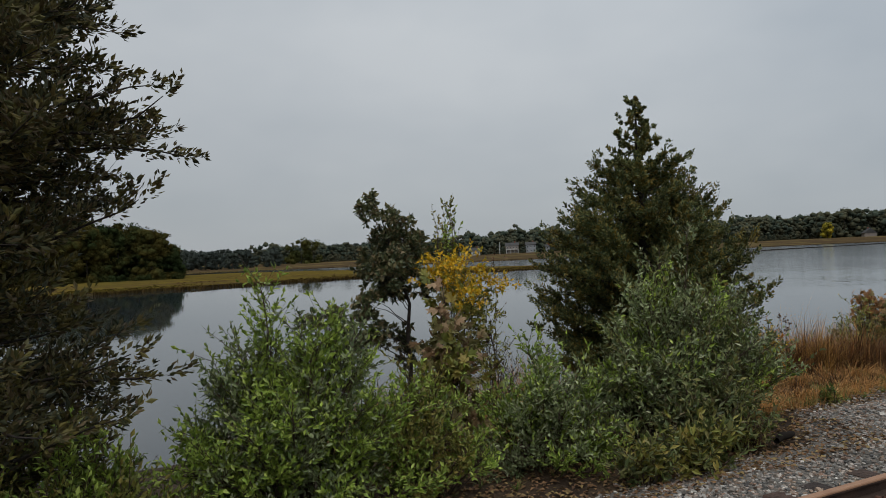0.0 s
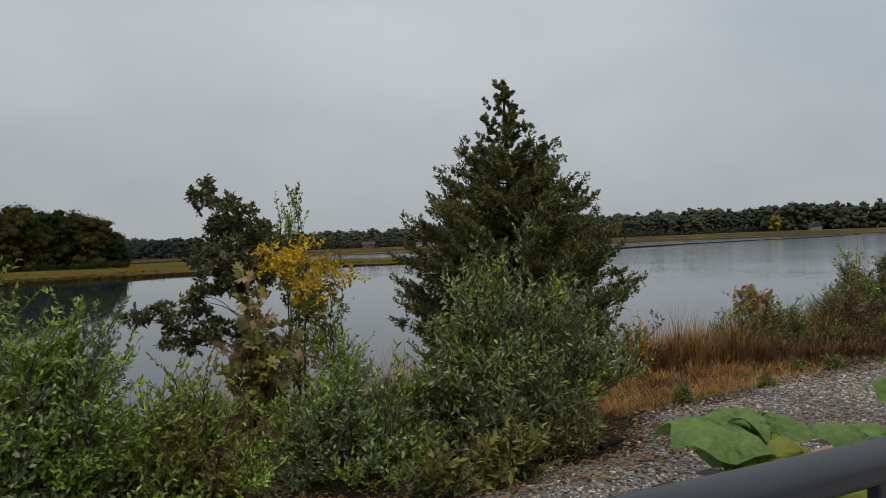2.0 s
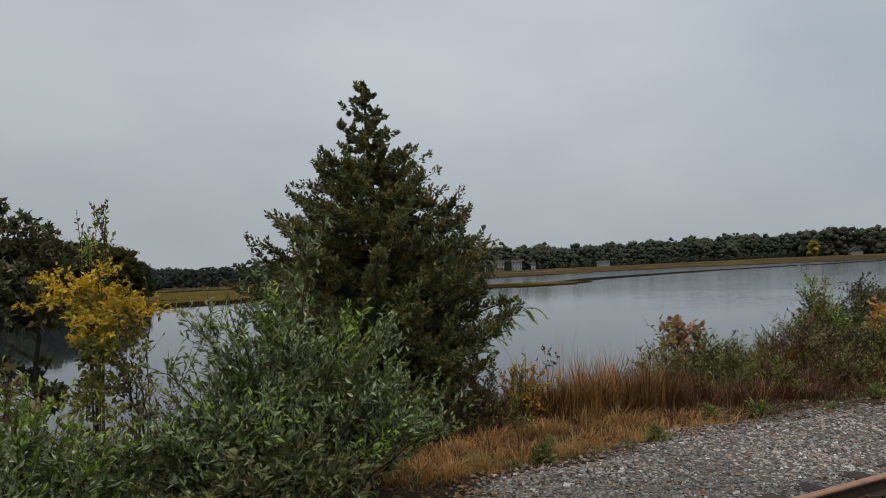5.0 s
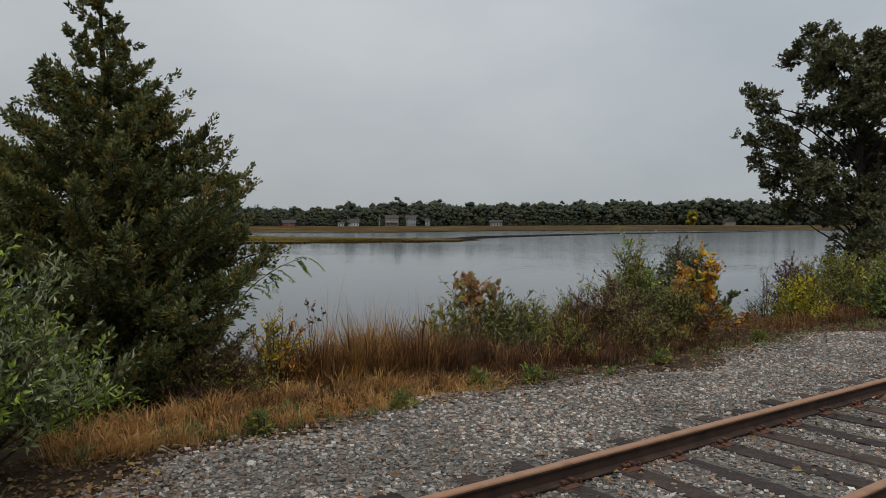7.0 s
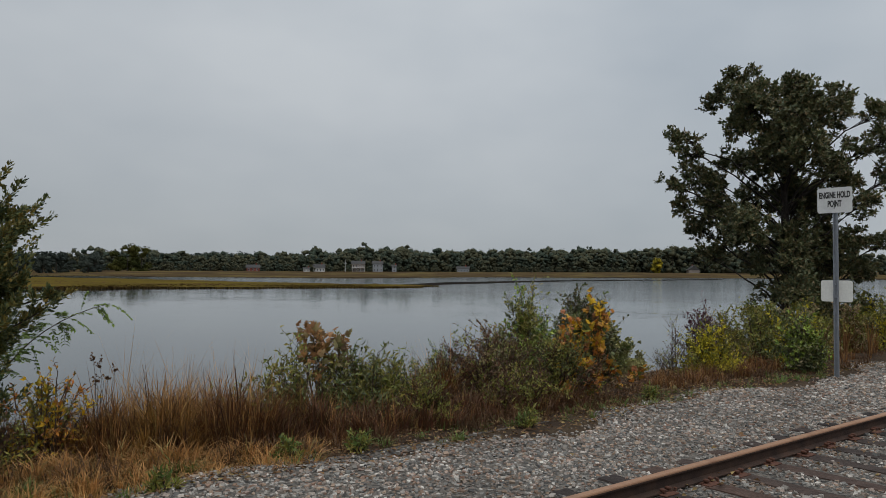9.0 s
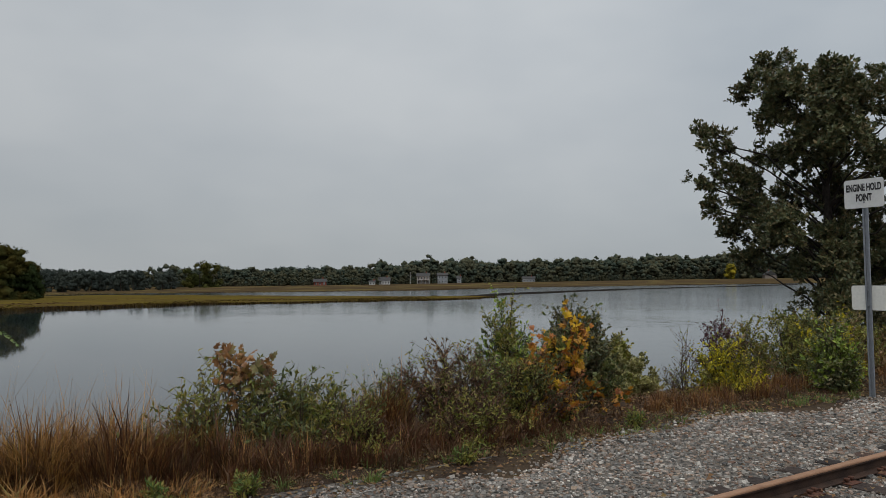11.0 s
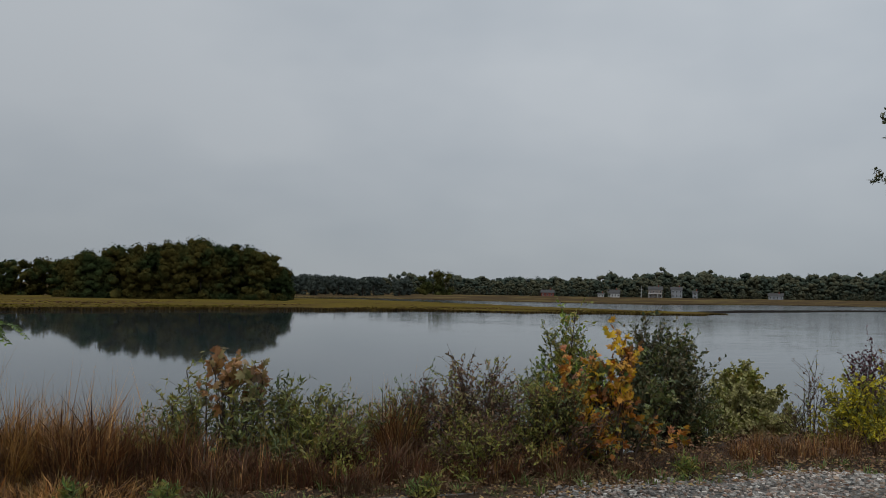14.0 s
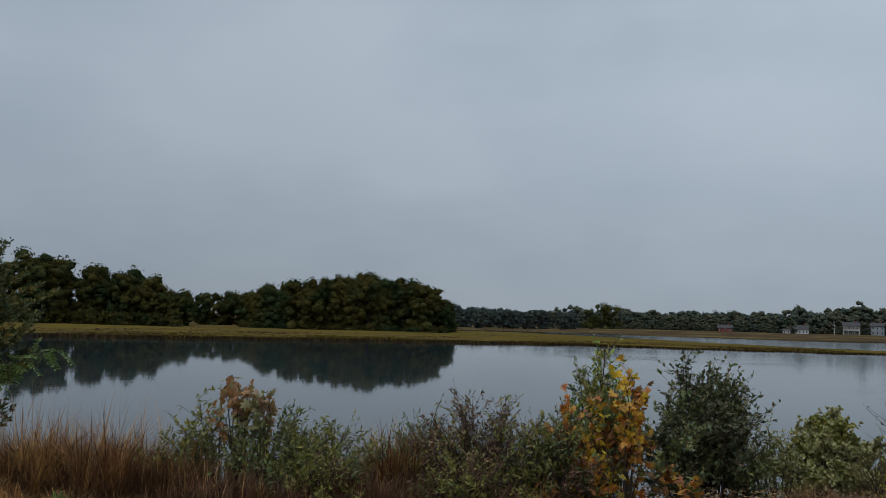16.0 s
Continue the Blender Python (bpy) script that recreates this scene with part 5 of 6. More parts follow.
def locust(at, tip, seed):
    """One arching stem with feathery leaves of paired leaflets."""
    rng = np.random.default_rng(seed)
    sap = thing("locust_sapling", at, "arching thin sapling with pale green feathery leaves", "sapling")
    e = np.array([np.array(tip) - np.array(at)])
    P = bezier(np.zeros((1, 3)), e * np.array([0.12, 0.3, 0.85]), e, 14)
    v, f = tube_arrays(P, np.linspace(0.012, 0.003, 14)[None], 6)
    part("stem", np_mesh("stem", v, f, True, M_TWIG), sap)
    q, t = sample(P, rng.uniform(0.4, 1.0, (1, 34)))
    q, t = q[0], t[0]
    d = unit(t * 0.5 + rng.normal(0, 0.7, (34, 3)) + np.array([0.1, -0.1, 0.1]))
    ln = rng.uniform(0.14, 0.28, 34)[:, None]
    L = bezier(q, q + d * ln * 0.5 + np.array([0, 0, 0.04]), q + d * ln - np.array([0, 0, 0.05]), 5)
    v, f = tube_arrays(L, np.full((34, 5), 0.002), 3)
    tagged(part("leaf_stalk_mass", np_mesh("leaf_stalk_mass", v, f, True, M_GRASS_GREEN), sap), kind="stuff")
    lp, lt = sample(L, np.repeat(np.linspace(0.2, 1.0, 9)[None], 34, 0))
    lp, lt = np.repeat(lp.reshape(-1, 3), 2, 0), np.repeat(lt.reshape(-1, 3), 2, 0)
    side = unit(np.cross(lt, np.array([0, 0, 1.0]))) * np.tile([1.0, -1.0], len(lp) // 2)[:, None]
    k = len(lp)
    v, f = leaf_arrays(lp, side + lt * 0.4 + rng.normal(0, 0.15, (k, 3)), unit(rng.normal(0, 0.3, (k, 3)) + np.array([0, 0, 1.0])), rng.uniform(0.055, 0.085, k), rng.uniform(0.024, 0.036, k))
    part("foliage", np_mesh("foliage", v, f, False, M_LEAFLET), sap)


locust((10.35, 8.75, -0.3), (11.72, 8.75, 1.42), 120)

# oak by the sign
broadleaf("oak_tree", "tall dark green oak with an open crown by the water", (29.35, 10.1, -0.5), (0.47, -0.88),
          ((0.15, 7.3, 0.4, 0), (0.2, 6.7, 0.6, 0), (1.35, 7.05, 0.38, 0), (1.05, 6.4, 0.55, 0), (-1.1, 7.65, 0.42, 0), (-1.7, 7.2, 0.4, 0), (-1.0, 6.75, 0.62, 0), (-0.3, 6.3, 0.66, 0),
           (-2.95, 6.2, 0.32, 0), (-2.5, 5.7, 0.45, 0), (-2.8, 4.75, 0.42, 0), (-2.1, 5.0, 0.58, 0), (-2.65, 4.2, 0.32, 0), (-1.85, 4.2, 0.6, 0), (-1.05, 5.45, 0.66, 0), (0.05, 5.4, 0.66, 0), (-0.75, 4.3, 0.62, 0),
           (2.45, 5.8, 0.42, 0), (1.8, 5.5, 0.4, 0), (1.25, 5.1, 0.48, 0), (1.95, 4.1, 0.42, 0), (0.9, 4.0, 0.55, 0), (-1.6, 3.3, 0.5, 0), (-2.0, 2.75, 0.4, 0), (1.6, 3.2, 0.52, 0), (2.35, 3.1, 0.4, 0), (1.1, 2.7, 0.55, 0), (-0.45, 2.6, 0.36, 0), (-0.2, 1.75, 0.5, 0), (0.5, 1.6, 0.5, 0), (1.7, 2.3, 0.5, 0), (0.95, 1.7, 0.5, 0), (-1.5, 3.75, 0.55, 0), (-0.9, 3.3, 0.55, 0), (0.35, 3.3, 0.55, 0), (0.2, 4.4, 0.6, 0), (-2.35, 3.55, 0.45, 0), (2.6, 4.8, 0.45, 0), (2.2, 6.5, 0.42, 0), (0.5, 2.5, 0.45, 0)),
          (M_OAKLEAF,), 30, ((0.15, -0.25), (0.1, 1.6), (0.0, 3.6), (0.12, 7.6)), trunk_r=0.19, fork=0.45, branchlets=24, twigs=8, n_leaf=11, L=0.112, W=0.06, tw=(0.12, 0.3), deep=1.0, back=0.7)

# saplings and bushes of the bank
shrub("bank_shrub", "straggling green shrub on the grassy bank", "shrub", (13.9, 8.3, -0.2), 1.15, 0.6, 1.1, 54, [M_BANKLEAF, M_OLIVE, M_OLIVE], 31, twigs=10, n_leaf=8, L=0.078, W=0.027, u0=0.2, lift=0.35, spread=0.6, shoots=0.35, hmin=0.55)
shrub("bank_shrub", "green shrub with yellowing leaves on the bank", "shrub", (15.1, 8.3, -0.2), 0.95, 0.65, 0.85, 46, [M_BANKLEAF, M_OLIVE, M_OLIVE], 131, twigs=10, n_leaf=8, L=0.078, W=0.027, u0=0.2, lift=0.35, spread=0.6, shoots=0.35, hmin=0.55)
shrub("bank_shrub", "leafy green shrub under the small orange maple", "shrub", (14.7, 8.1, -0.2), 0.75, 0.5, 0.95, 34, [M_BANKLEAF, M_OLIVE, M_BANKLEAF], 132, twigs=10, n_leaf=8, L=0.078, W=0.027, u0=0.2, lift=0.35, spread=0.6, shoots=0.35, hmin=0.55)
shrub("orange_maple", "small maple sapling with orange-brown leaves", "sapling", (14.2, 8.3, -0.25), 0.72, 0.4, 1.42, 11, [M_MAPLE, M_MAPLE, M_RUSSET], 32, twigs=7, n_leaf=3, L=0.115, W=0.1, u0=0.62, hmin=0.8, low=0.7, tl=(0.1, 0.28), palm=True)
shrub("brown_bush", "brown dying bush on the bank", "shrub", (17.0, 8.1, -0.2), 1.05, 0.8, 1.15, 90, [M_BROWN, M_BROWN, M_RUSSET, M_OLIVE, M_BROWN], 33, twigs=16, n_leaf=9, L=0.055, W=0.022, u0=0.12)
shrub("brown_bush", "twiggy grey-brown bush beside the water", "shrub", (16.2, 8.5, -0.2), 0.55, 0.5, 0.85, 34, [M_OLIVE, M_BROWN, M_WILLOW], 133, twigs=16, n_leaf=9, L=0.05, W=0.02, u0=0.12)
shrub("brown_bush", "low brown bush with green shoots", "shrub", (17.7, 7.5, -0.12), 0.7, 0.6, 0.9, 60, [M_BROWN, M_OLIVE, M_BANKLEAF], 134, twigs=16, n_leaf=9, L=0.055, W=0.024, u0=0.12)
shrub("dark_bush", "dense dark green bush on the bank", "shrub", (19.9, 9.0, -0.3), 0.85, 0.7, 1.72, 80, [M_OAKLEAF, M_OAKLEAF, M_BANKLEAF, M_OAKLEAF], 34, twigs=22, n_leaf=10, L=0.07, W=0.036, u0=0.15)
shrub("dark_bush", "upright green bush behind the orange maple", "shrub", (18.5, 9.1, -0.3), 0.55, 0.5, 1.8, 40, [M_SHRUB, M_BANKLEAF, M_OLIVE], 35, twigs=18, n_leaf=9, L=0.07, W=0.034, low=0.3, u0=0.25)
shrub("orange_maple", "maple sapling with orange and yellow autumn leaves", "sapling", (18.4, 7.5, -0.12), 0.85, 0.5, 1.6, 34, [M_ORANGE, M_YELLOW, M_ORANGE, M_BANKLEAF, M_ORANGE], 36, twigs=11, n_leaf=5, L=0.092, W=0.085, u0=0.25, tl=(0.1, 0.3), low=0.15, palm=True)
shrub("groundsel_bush", "pale seeded groundsel bush by the water", "shrub", (22.4, 10.5, -0.65), 0.85, 0.75, 1.25, 130, [M_PALE, M_PALE, M_PALE, M_OLIVE], 37, twigs=16, n_leaf=13, L=0.058, W=0.05, u0=0.55, tl=(0.1, 0.22), shoots=0.0)
shrub("groundsel_bush", "smaller olive groundsel bush by the water", "shrub", (21.4, 10.2, -0.55), 0.5, 0.5, 1.05, 30, [M_OLIVE, M_PALE], 137, twigs=12, n_leaf=8, L=0.05, W=0.022)
shrub("yellow_bush", "low bush with bright yellow leaves", "shrub", (22.5, 8.0, -0.2), 0.7, 0.5, 1.0, 40, [M_LEMON, M_LEMON, M_OLIVE], 38, twigs=16, n_leaf=8, L=0.065, W=0.034, u0=0.15)
shrub("bare_bush", "grey half-bare bush beside the water", "shrub", (22.0, 8.5, -0.2), 0.5, 0.4, 0.9, 18, [M_OLIVE, M_BROWN], 138, twigs=9, n_leaf=4, L=0.045, W=0.02)
shrub("mixed_bush", "bush with dull purple and olive leaves", "shrub", (23.8, 8.6, -0.25), 0.8, 0.6, 1.25, 44, [M_OLIVE, M_RUSSET, M_OLIVE], 139, twigs=15, n_leaf=8, L=0.06, W=0.03, u0=0.15)
shrub("green_bush", "rounded green bush at the foot of the sign", "shrub", (23.8, 6.85, -0.08), 0.42, 0.36, 0.92, 46, [M_SHRUB, M_OAKLEAF, M_BANKLEAF], 39, twigs=16, n_leaf=8, L=0.08, W=0.04, u0=0.12)
for k, (bx, by, bw, bh, ms) in enumerate(((15.2, 7.5, 0.5, 0.5, [M_BROWN, M_OLIVE]), (16.7, 7.3, 0.6, 0.55, [M_BROWN, M_OLIVE]))):
    shrub("low_bush", "low dying brown and olive bush on the bank", "shrub", (bx, by, gz(bx, by)), bw, 0.5, bh, 44, ms, 240 + k, twigs=11, n_leaf=8, L=0.055, W=0.022, tl=(0.12, 0.3))
shrub("yellow_bush", "low yellow-green bush behind the sign post", "shrub", (24.7, 7.4, -0.12), 0.6, 0.5, 1.15, 36, [M_LEMON, M_BANKLEAF], 239, twigs=13, n_leaf=8, L=0.075, W=0.036, u0=0.2)
shrub("plum_bush", "slender bush with dull plum-coloured leaves", "shrub", (23.2, 8.7, -0.25), 0.4, 0.35, 1.45, 22, [M_PLUM], 240, twigs=12, n_leaf=7, L=0.06, W=0.03, u0=0.3)
for k, (bx, by, bw, bh) in enumerate(((27.6, 9.6, 1.0, 1.3), (29.3, 8.9, 1.2, 1.35), (31.3, 9.2, 1.3, 1.5))):
    shrub("understorey_bush", "dense dull green bush under the oak", "shrub", (bx, by, gz(bx, by)), bw, 1.0, bh, 60, [M_OAKLEAF, M_OLIVE, M_BANKLEAF], 250 + k, twigs=16, n_leaf=9, L=0.1, W=0.05, u0=0.15)
for k, (bx, by, bh, ms) in enumerate(((25.4, 8.6, 1.3, [M_OLIVE, M_BANKLEAF]), (26.8, 8.2, 1.2, [M_OLIVE, M_RUSSET]), (27.8, 9.0, 1.35, [M_OLIVE, M_BANKLEAF]), (29.2, 8.4, 1.2, [M_RUSSET, M_OLIVE]),
                                      (30.8, 8.3, 1.2, [M_OLIVE, M_LEMON]), (32.6, 8.6, 1.4, [M_BANKLEAF, M_OLIVE]), (34.5, 8.0, 1.3, [M_OLIVE, M_RUSSET]), (37.0, 8.2, 1.6, [M_BANKLEAF, M_OLIVE]), (40, 8.0, 1.5, [M_OLIVE, M_BANKLEAF]), (44, 8.3, 1.8, [M_BANKLEAF, M_OAKLEAF]))):
    shrub("bank_bush", "autumn-tinted bush on the bank beyond the sign", "shrub", (bx, by, gz(bx, by)), 0.95, 0.7, bh, 40, ms, 200 + k, twigs=11, n_leaf=8, L=0.08, W=0.038)


# ---------- grasses ----------
def grass(name, label, boxes, tufts, h, w, lean, mat, seed, per=42, base=0.06):
    """Tufts of blades that fan out from their base."""
    rng = np.random.default_rng(seed)
    cs = []
    for x0, x1, y0, y1, share in boxes:
        k = int(tufts * share)
        cs.append(np.stack([rng.uniform(x0, x1, k), rng.uniform(y0, y1, k), rng.uniform(0.5, 1.12, k), rng.uniform(0.5, 1.3, k)], -1))
    c = np.repeat(np.concatenate(cs), per, 0)
    m = len(c)
    a = rng.uniform(0, 2 * np.pi, m)
    r = base * np.sqrt(rng.uniform(0, 1, m)) * c[:, 3]
    x, y = c[:, 0] + r * np.cos(a), c[:, 1] + r * np.sin(a)
    v, f = blades(x, y, ground_z(x, y) - 0.03, rng.uniform(h[0], h[1], m) * c[:, 2], rng.uniform(w[0], w[1], m), lean * c[:, 3], rng, angle=a + rng.normal(0, 0.5, m))
    return tagged(new(name, np_mesh(name, v, f, False, mat)), label, "grass", kind="stuff")


def grass_clump(label, at, rx, ry, h, mat, seed, tufts=30, per=50, lean=0.45, dead=0.6, heads=0):
    """One clump: tall blades, dead shorter ones inside, thin seed stalks above."""
    rng = np.random.default_rng(seed)
    cl = thing("grass_clump", (at[0], at[1], gz(*at)), label, "grass")

    def layer(name, k, n, lo, hi, w, ln, m, base, power):
        a, r = rng.uniform(0, 2 * np.pi, k), np.sqrt(rng.uniform(0, 1, k))
        cx, cy = rx * r * np.cos(a), ry * r * np.sin(a)
        ch = (1 - 0.4 * r ** 2) * rng.uniform(0.6, 1.12, k)
        cx, cy, ch = [np.repeat(c, n) for c in (cx, cy, ch)]
        b, q = rng.uniform(0, 2 * np.pi, k * n), base * np.sqrt(rng.uniform(0, 1, k * n))
        x, y = cx + q * np.cos(b), cy + q * np.sin(b)
        out = np.arctan2(y / ry + rng.normal(0, 0.5, k * n), x / rx + rng.normal(0, 0.5, k * n))
        v, f = blades(x, y, ground_z(x + at[0], y + at[1]) - gz(*at) - 0.03, h * ch * rng.uniform(lo, hi, k * n) ** power, rng.uniform(w[0], w[1], k * n), ln, rng, angle=out)
        tagged(part(name, np_mesh(name, v, f, False, m), cl), kind="stuff")

    layer("blade_mass", tufts, int(per * 0.55), 0.4, 1.0, (0.008, 0.018), lean, mat, 0.05, 1.0)
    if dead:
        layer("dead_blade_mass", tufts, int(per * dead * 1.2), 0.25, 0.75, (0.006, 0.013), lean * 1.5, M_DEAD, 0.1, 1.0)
    if heads:
        layer("seed_stalk_mass", heads, 4, 1.0, 1.3, (0.004, 0.007), lean * 0.6, M_GRASS_TAN, 0.05, 1.0)


TALL_CLUMPS = ((11.9, 8.15, 0.5, 0.4, 1.12, 0), (12.75, 7.7, 0.5, 0.4, 1.05, 0), (12.35, 8.5, 0.4, 0.35, 0.95, 0), (11.25, 8.3, 0.42, 0.35, 0.85, 1), (12.35, 7.75, 0.3, 0.3, 0.75, 0),
               (13.35, 7.95, 0.4, 0.35, 0.9, 0), (10.5, 8.4, 0.35, 0.3, 0.7, 0), (11.55, 7.75, 0.35, 0.28, 0.6, 0), (13.0, 8.4, 0.35, 0.3, 0.95, 0),
               (14.0, 7.45, 0.4, 0.28, 0.7, 2), (14.75, 7.5, 0.42, 0.3, 0.72, 2), (15.4, 7.7, 0.35, 0.3, 0.7, 2), (15.95, 8.15, 0.32, 0.28, 1.05, 0), (16.5, 7.55, 0.35, 0.28, 0.6, 2), (13.4, 7.35, 0.38, 0.25, 0.55, 2),
               (11.6, 8.4, 0.4, 0.35, 1.0, 0), (12.2, 8.05, 0.4, 0.35, 1.0, 1), (12.65, 8.25, 0.4, 0.35, 1.05, 0), (13.1, 7.6, 0.35, 0.3, 0.85, 2), (11.0, 8.05, 0.4, 0.3, 0.6, 2), (11.5, 8.0, 0.4, 0.3, 0.7, 2), (12.0, 7.7, 0.4, 0.3, 0.85, 1),
               (13.75, 7.7, 0.4, 0.3, 0.8, 2), (14.4, 7.15, 0.45, 0.25, 0.5, 2), (15.1, 7.1, 0.45, 0.25, 0.5, 2), (15.8, 7.35, 0.45, 0.3, 0.6, 2), (16.9, 7.05, 0.4, 0.25, 0.45, 2), (17.5, 7.15, 0.4, 0.25, 0.45, 2), (12.9, 7.2, 0.4, 0.25, 0.5, 2))
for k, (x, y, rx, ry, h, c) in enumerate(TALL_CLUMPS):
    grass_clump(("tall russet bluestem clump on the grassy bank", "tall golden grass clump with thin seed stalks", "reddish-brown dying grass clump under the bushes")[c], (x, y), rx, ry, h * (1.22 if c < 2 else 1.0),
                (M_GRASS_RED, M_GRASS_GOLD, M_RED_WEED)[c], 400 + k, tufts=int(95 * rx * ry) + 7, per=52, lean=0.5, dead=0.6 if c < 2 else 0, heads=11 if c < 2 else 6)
LOW_CLUMPS = ((9.95, 7.35, 0.4, 0.3, 0.5), (10.75, 7.3, 0.4, 0.28, 0.42), (11.35, 7.3, 0.5, 0.3, 0.5), (12.0, 7.2, 0.45, 0.28, 0.5), (12.6, 7.0, 0.4, 0.25, 0.42), (9.3, 7.05, 0.42, 0.3, 0.42), (10.2, 6.75, 0.35, 0.25, 0.32),
              (11.2, 6.75, 0.4, 0.22, 0.3), (8.8, 6.6, 0.3, 0.25, 0.3), (13.1, 6.95, 0.3, 0.22, 0.35))
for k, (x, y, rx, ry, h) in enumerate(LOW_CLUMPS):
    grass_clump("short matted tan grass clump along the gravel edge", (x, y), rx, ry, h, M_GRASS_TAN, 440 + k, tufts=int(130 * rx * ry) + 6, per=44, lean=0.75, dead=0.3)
for k, (x, y) in enumerate(((10.6, 6.85), (11.9, 6.75), (9.5, 6.6))):
    grass_clump("small green grass tuft at the gravel edge", (x, y), 0.14, 0.12, 0.3, M_GRASS_GREEN, 460 + k, tufts=8, per=30, lean=0.7, dead=0.3)
shrub("golden_weed", "tall weed with golden yellow leaves among the grass", "weed", (10.95, 8.0, -0.15), 0.45, 0.3, 0.95, 38, [M_ORANGE, M_YELLOW, M_OLIVE], 141, twigs=9, n_leaf=7, L=0.06, W=0.022, u0=0.35, tl=(0.1, 0.24))
shrub("brown_bush", "dark brown brush beside the cedar", "shrub", (10.25, 7.85, -0.12), 0.55, 0.35, 0.6, 50, [M_DEAD, M_BROWN, M_OLIVE], 142, twigs=11, n_leaf=8, L=0.05, W=0.02)
shrub("seed_weed", "dry weed with dark round seed heads", "weed", (11.5, 8.05, -0.15), 0.25, 0.2, 1.05, 6, [M_DEAD], 143, twigs=4, n_leaf=4, L=0.03, W=0.03, u0=0.85, hmin=0.9, low=0.85, tl=(0.03, 0.08), stem_r=0.0035)
grass("russet_grass", "russet grass along the bank beyond the sign", [(26, 44, 7.2, 9.5, 1.0)], 90, (0.7, 1.2), (0.005, 0.011), 0.42, M_GRASS_RED, 41)
grass("straw_grass", "matted dry grass along the gravel edge", [(8.4, 13.0, 6.25, 7.5, 0.55), (3.6, 8.6, 7, 9.6, 0.45)], 420, (0.1, 0.32), (0.004, 0.009), 1.15, M_GRASS_TAN, 42, 30, 0.12)
grass("brown_weeds", "low brown and red dying weeds on the bank", [(10, 18.5, 6.7, 8.4, 0.65), (18.5, 23, 6.9, 9.0, 0.12), (23, 44, 6.5, 7.8, 0.23)], 460, (0.1, 0.36), (0.006, 0.013), 0.8, M_DEAD, 44, 30, 0.12)
grass("matted_grass", "thin matted dry grass on the bare bank soil", [(17.5, 24, 6.5, 8.6, 0.7), (13, 17.5, 6.4, 7.3, 0.3)], 900, (0.04, 0.16), (0.004, 0.009), 1.2, M_DEAD, 48, 16, 0.14)
grass("russet_weeds", "low russet weeds between the bushes", [(13, 18, 6.9, 8.2, 0.4), (20, 24, 7.1, 7.9, 0.35), (24, 40, 6.8, 8.2, 0.25)], 210, (0.2, 0.45), (0.004, 0.009), 0.5, M_GRASS_RED, 46, 30)
grass("green_weeds", "short green weeds at the gravel edge", [(11.2, 24, 6.2, 7.0, 0.55), (8.5, 11.5, 6.2, 6.9, 0.15), (-1, 8, 5.6, 6.8, 0.3)], 220, (0.06, 0.2), (0.006, 0.014), 0.9, M_GRASS_GREEN, 43, 22)
grass("water_reeds", "thin dry reeds at the water's edge", [(3, 9, 9.2, 10.4, 0.7), (12, 17, 9.0, 10.0, 0.3)], 150, (0.5, 1.1), (0.004, 0.008), 0.25, M_GRASS_TAN, 45, 22, 0.15)
for k, (wx, wy) in enumerate(((12.9, 6.6), (11.5, 6.1), (13.6, 6.5), (10.1, 6.25), (15.9, 6.35), (18.9, 6.75))):
    shrub("edge_weed", "small leafy green weed at the gravel edge", "weed", (wx, wy, -0.02), 0.13, 0.12, 0.16, 12, [M_GRASS_GREEN, M_OLIVE], 300 + k, twigs=5, n_leaf=6, L=0.07, W=0.02, tl=(0.05, 0.12))


# ---------- leaf litter ----------
def litter():
    rng = np.random.default_rng(61)
    n = 11000
    h = n // 3
    x = np.concatenate([rng.uniform(3.0, 9, h), rng.uniform(9, 18, h), rng.uniform(17.5, 26, n - 2 * h)])
    y = np.concatenate([rng.uniform(4.5, 6.6, h), rng.normal(6.8, 0.8, h), rng.uniform(6.2, 8.6, n - 2 * h)])
    k = rng.random(n) < np.where((y < 5.9) & (x > 9), 0.1, 1.0)
    x, y = x[k], y[k]
    n = len(x)
    a = rng.uniform(0, 2 * np.pi, n)
    d = np.stack([np.cos(a), np.sin(a), rng.normal(0, 0.2, n)], -1)
    nr = np.stack([rng.normal(0, 0.35, n), rng.normal(0, 0.35, n), np.ones(n)], -1)
    s = rng.uniform(0.03, 0.075, n)
    z = np.maximum(ground_z(x, y), bed_z(x, y)) + 0.02
    v, f = leaf_arrays(np.stack([x, y, z], -1), d, nr, s, s * 0.65, 0.25)
    tagged(new("leaf_litter", np_mesh("leaf_litter", v, f, False, M_LITTER)), "scattered brown and yellow fallen leaves", "fallen leaves", kind="stuff")
    # leaves caught between the rails
    n = 700
    x, y = rng.uniform(8, 40, n), np.concatenate([rng.normal(3.42, 0.08, n // 2), rng.uniform(1.7, 4.4, n - n // 2)])
    a = rng.uniform(0, 2 * np.pi, n)
    d = np.stack([np.cos(a), np.sin(a), rng.normal(0, 0.3, n)], -1)
    nr = np.stack([rng.normal(0, 0.4, n), rng.normal(0, 0.4, n), np.ones(n)], -1)
    s = rng.uniform(0.03, 0.08, n)
    v, f = leaf_arrays(np.stack([x, y, np.full(n, 0.045)], -1), d, nr, s, s * 0.7, 0.25)
    tagged(new("track_leaf_litter", np_mesh("track_leaf_litter", v, f, False, M_LITTER)), "brown fallen leaves caught along the rails", "fallen leaves", kind="stuff")


litter()

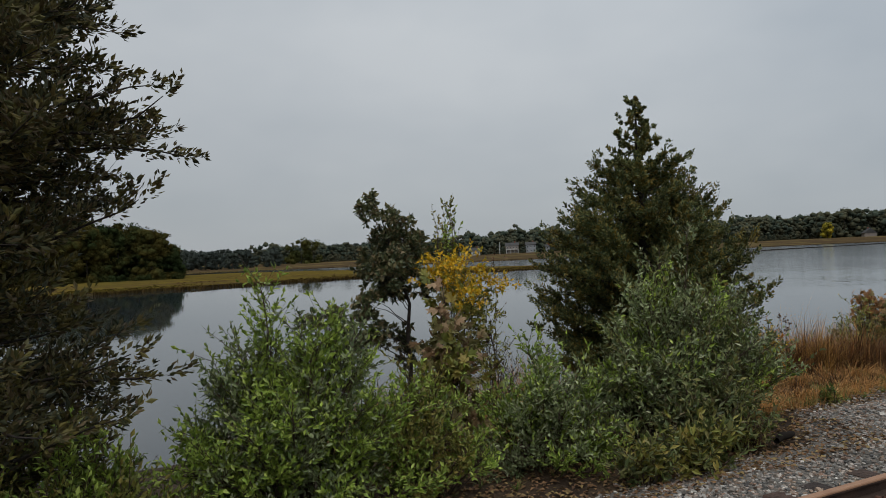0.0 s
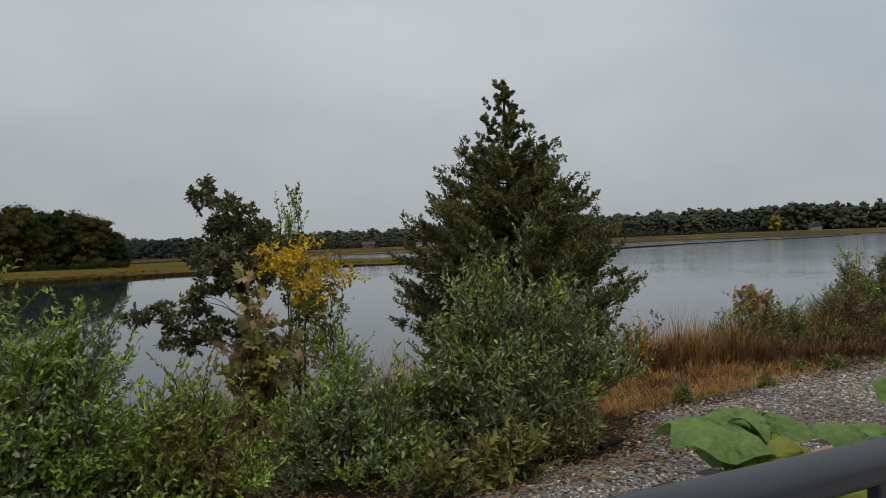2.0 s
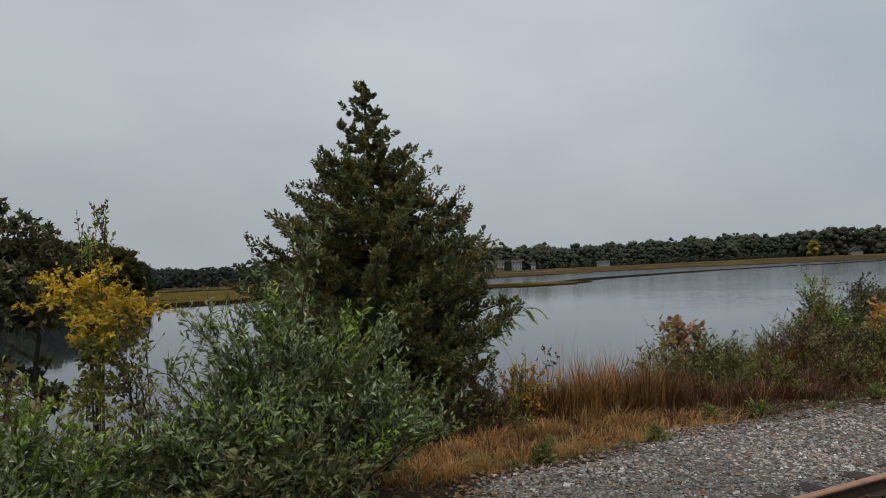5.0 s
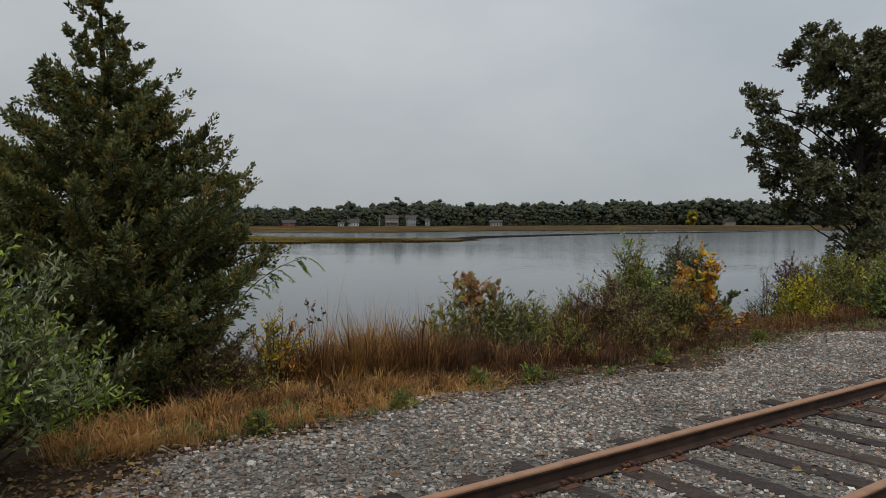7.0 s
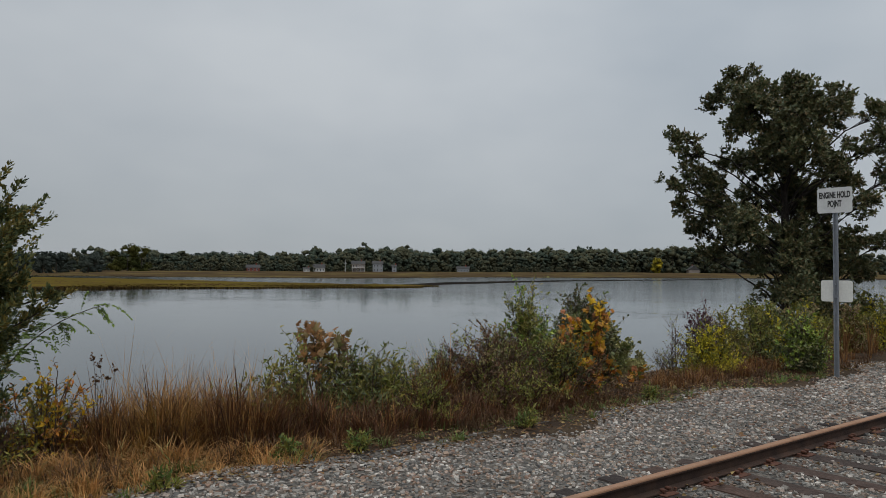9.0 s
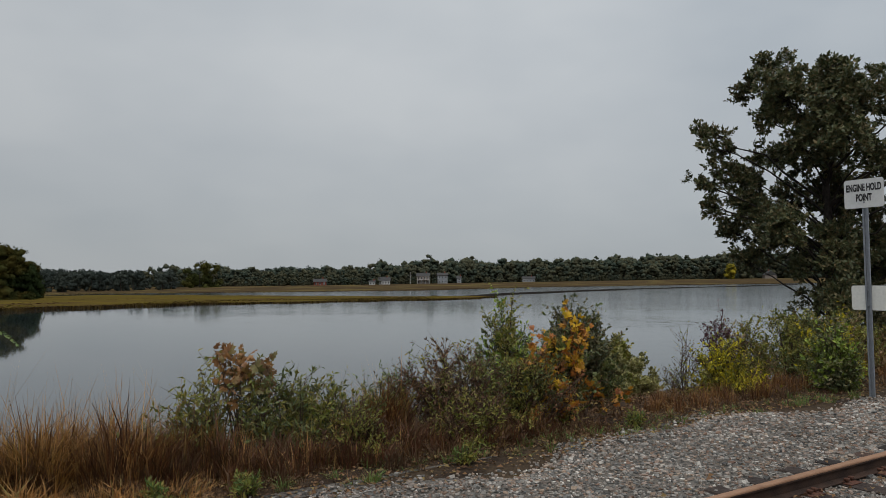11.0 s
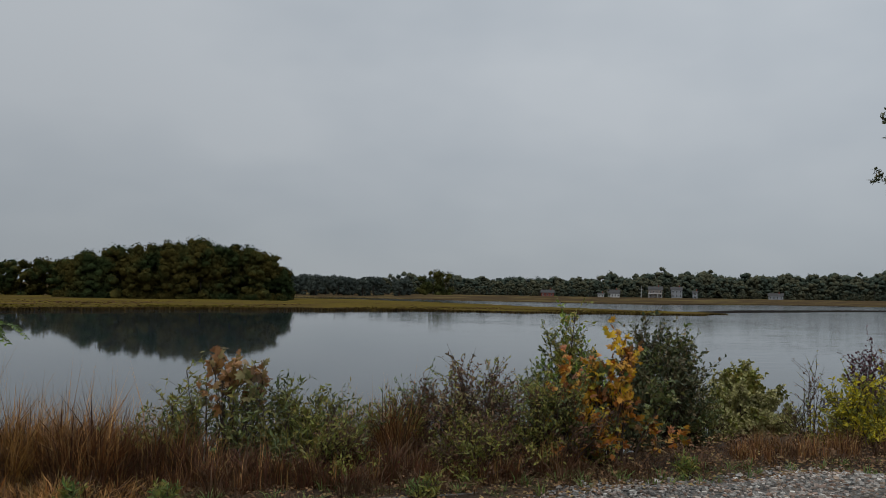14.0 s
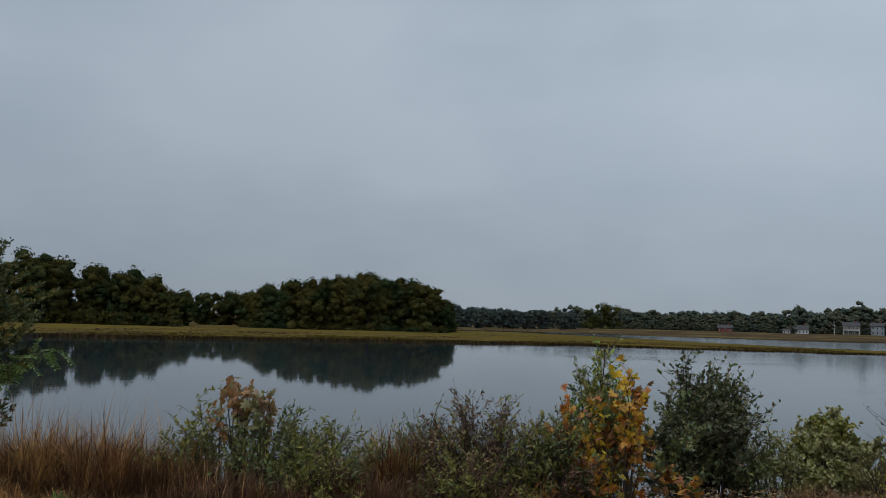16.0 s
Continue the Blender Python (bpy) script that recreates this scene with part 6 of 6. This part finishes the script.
log = thing("log", (7.85, 5.2, 0.0), "short dark charred log on the gravel", "log")
P = np.array([[(-0.2, -0.05, 0.04), (-0.07, 0.0, 0.055), (0.08, 0.01, 0.05), (0.2, 0.06, 0.035)]])
v, f = tube_arrays(P, np.array([[0.035, 0.045, 0.04, 0.025]]), 8)
part("wood", np_mesh("wood", v, f, True, M_MUD), log)


# ---------- railing with squash leaves ----------
railing = thing("railing", (3.0, 0.055, 0.78), "dark painted metal railing with round top rail", "railing")


def tube_part(name, pts, r, parent, mat, sides=14, label=""):
    v, f = tube_arrays(np.array([pts]), np.full((1, len(pts)), r), sides)
    return part(name, np_mesh(name, v, f, True, mat), parent, label)


def rail_z(x):
    return 1.124 - 0.04 * x


tube_part("top_rail", [(x, 0, rail_z(x)) for x in np.linspace(-6, 0.82, 12)] + [(0.88, 0, rail_z(0.88) - 0.015), (0.92, 0, rail_z(0.92) - 0.06), (0.93, 0, rail_z(0.93) - 0.16), (0.93, 0, rail_z(0.93) - 0.3)], 0.024, railing, M_RAILING, 16)
tube_part("joint_sleeve", [(-0.72, 0, rail_z(-0.72)), (-0.695, 0, rail_z(-0.695))], 0.0255, railing, M_BLACK, 16, "black joint ring")
tube_part("bottom_rail", [(-6, 0, 0.1), (0.9, 0, 0.1)], 0.018, railing, M_RAILING)
for k in range(5):
    x = 0.13 - 1.5 * k
    part("post", box_mesh("post", x - 0.024, x + 0.024, -0.024, 0.024, 0, rail_z(x) - 0.01, M_RAILING, 0.004), railing)
for k in range(62):
    x = 0.85 - 0.105 * k
    if min(abs(x - (0.13 - 1.5 * j)) for j in range(5)) > 0.05:
        part("baluster", box_mesh("baluster", x - 0.008, x + 0.008, -0.008, 0.008, 0.1, rail_z(x) - 0.01, M_RAILING, 0.002), railing)

squash = thing("squash_plant", (4.2, 0.4, 0.7), "squash vine with big wrinkled green leaves over the railing end", "plant")


def squash_leaf(at, r, tilt, turn, seed, mat):
    """A broad wavy leaf with shallow lobes and sunken veins."""
    rng = random.Random(seed)
    ph = [rng.uniform(0, 6.3) for _ in range(4)]
    rings, seg = 14, 60
    vs = [(0, 0, 0)]
    for i in range(1, rings + 1):
        q = i / rings
        for j in range(seg):
            a = 2 * math.pi * j / seg
            notch = 1 - 0.75 * math.exp(-((a - math.pi) / 0.28) ** 2)
            rad = r * (1 + 0.09 * math.cos(5 * a) + 0.03 * math.sin(13 * a + ph[0])) * (notch if q > 0.25 else 1) * q
            vein = abs(math.sin(2.5 * a))
            z = r * (0.16 * (1 - q * q) + 0.1 * q * math.sin(3 * a + ph[1]) + 0.1 * q * q * math.sin(7 * a + ph[2]) + 0.1 * vein * q * (1.2 - q) * 2 - 0.2 * q ** 3)
            z += r * 0.03 * math.sin(22 * q + 3 * math.sin(5 * a) + ph[3])
            vs.append((rad * math.cos(a), rad * math.sin(a), z))
    tris = [(0, 1 + j, 1 + (j + 1) % seg) for j in range(seg)]
    quads = [(1 + (i - 1) * seg + j, 1 + i * seg + j, 1 + i * seg + (j + 1) % seg, 1 + (i - 1) * seg + (j + 1) % seg) for i in range(1, rings) for j in range(seg)]
    lf = part("leaf", np_mesh("leaf", np.array(vs), [np.array(tris), np.array(quads)], True, mat), squash)
    lf.location = Vector(at) - Vector((4.2, 0.4, 0.7))
    lf.rotation_euler = (radians(tilt[0]), radians(tilt[1]), radians(turn))
    base = lf.location - Vector((0, 0, 0.02))
    tube_part("leaf_stalk", [tuple(base), tuple(base * 0.8 + Vector((0, 0, -0.12))), tuple(base * 0.35 + Vector((0, 0, 0.0))), (base.x * 0.2, base.y * 0.2, 0.0)], 0.006, squash, M_GRASS_GREEN, 7)


for at, r, tilt, turn, m in (((4.14, 0.29, 1.808), 0.084, (14, -4), 30, M_SQUASH),
                             ((3.91, 0.52, 1.725), 0.122, (12, -8), 120, M_SQUASH),
                             ((3.89, 0.46, 1.67), 0.09, (30, -10), 200, M_SQUASH_OLD),
                             ((4.03, 0.54, 1.73), 0.105, (16, 6), 80, M_SQUASH),
                             ((4.08, 0.62, 1.68), 0.12, (14, 8), 300, M_SQUASH),
                             ((4.01, 0.43, 1.69), 0.07, (28, 10), 10, M_SQUASH_OLD),
                             ((4.3, 0.36, 1.68), 0.095, (16, 10), 150, M_SQUASH),
                             ((4.2, 0.42, 1.68), 0.1, (20, -6), 60, M_SQUASH),
                             ((4.0, 0.36, 1.68), 0.07, (26, 12), 250, M_SQUASH_OLD),
                             ((4.42, 0.5, 1.64), 0.1, (10, 12), 20, M_SQUASH),
                             ((4.1, 0.2, 1.68), 0.09, (24, 0), 170, M_SQUASH)):
    squash_leaf((at[0] - 0.09, at[1] - 0.02, at[2] + 0.045), r * 0.92, tilt, turn, int(at[0] * 100), m)
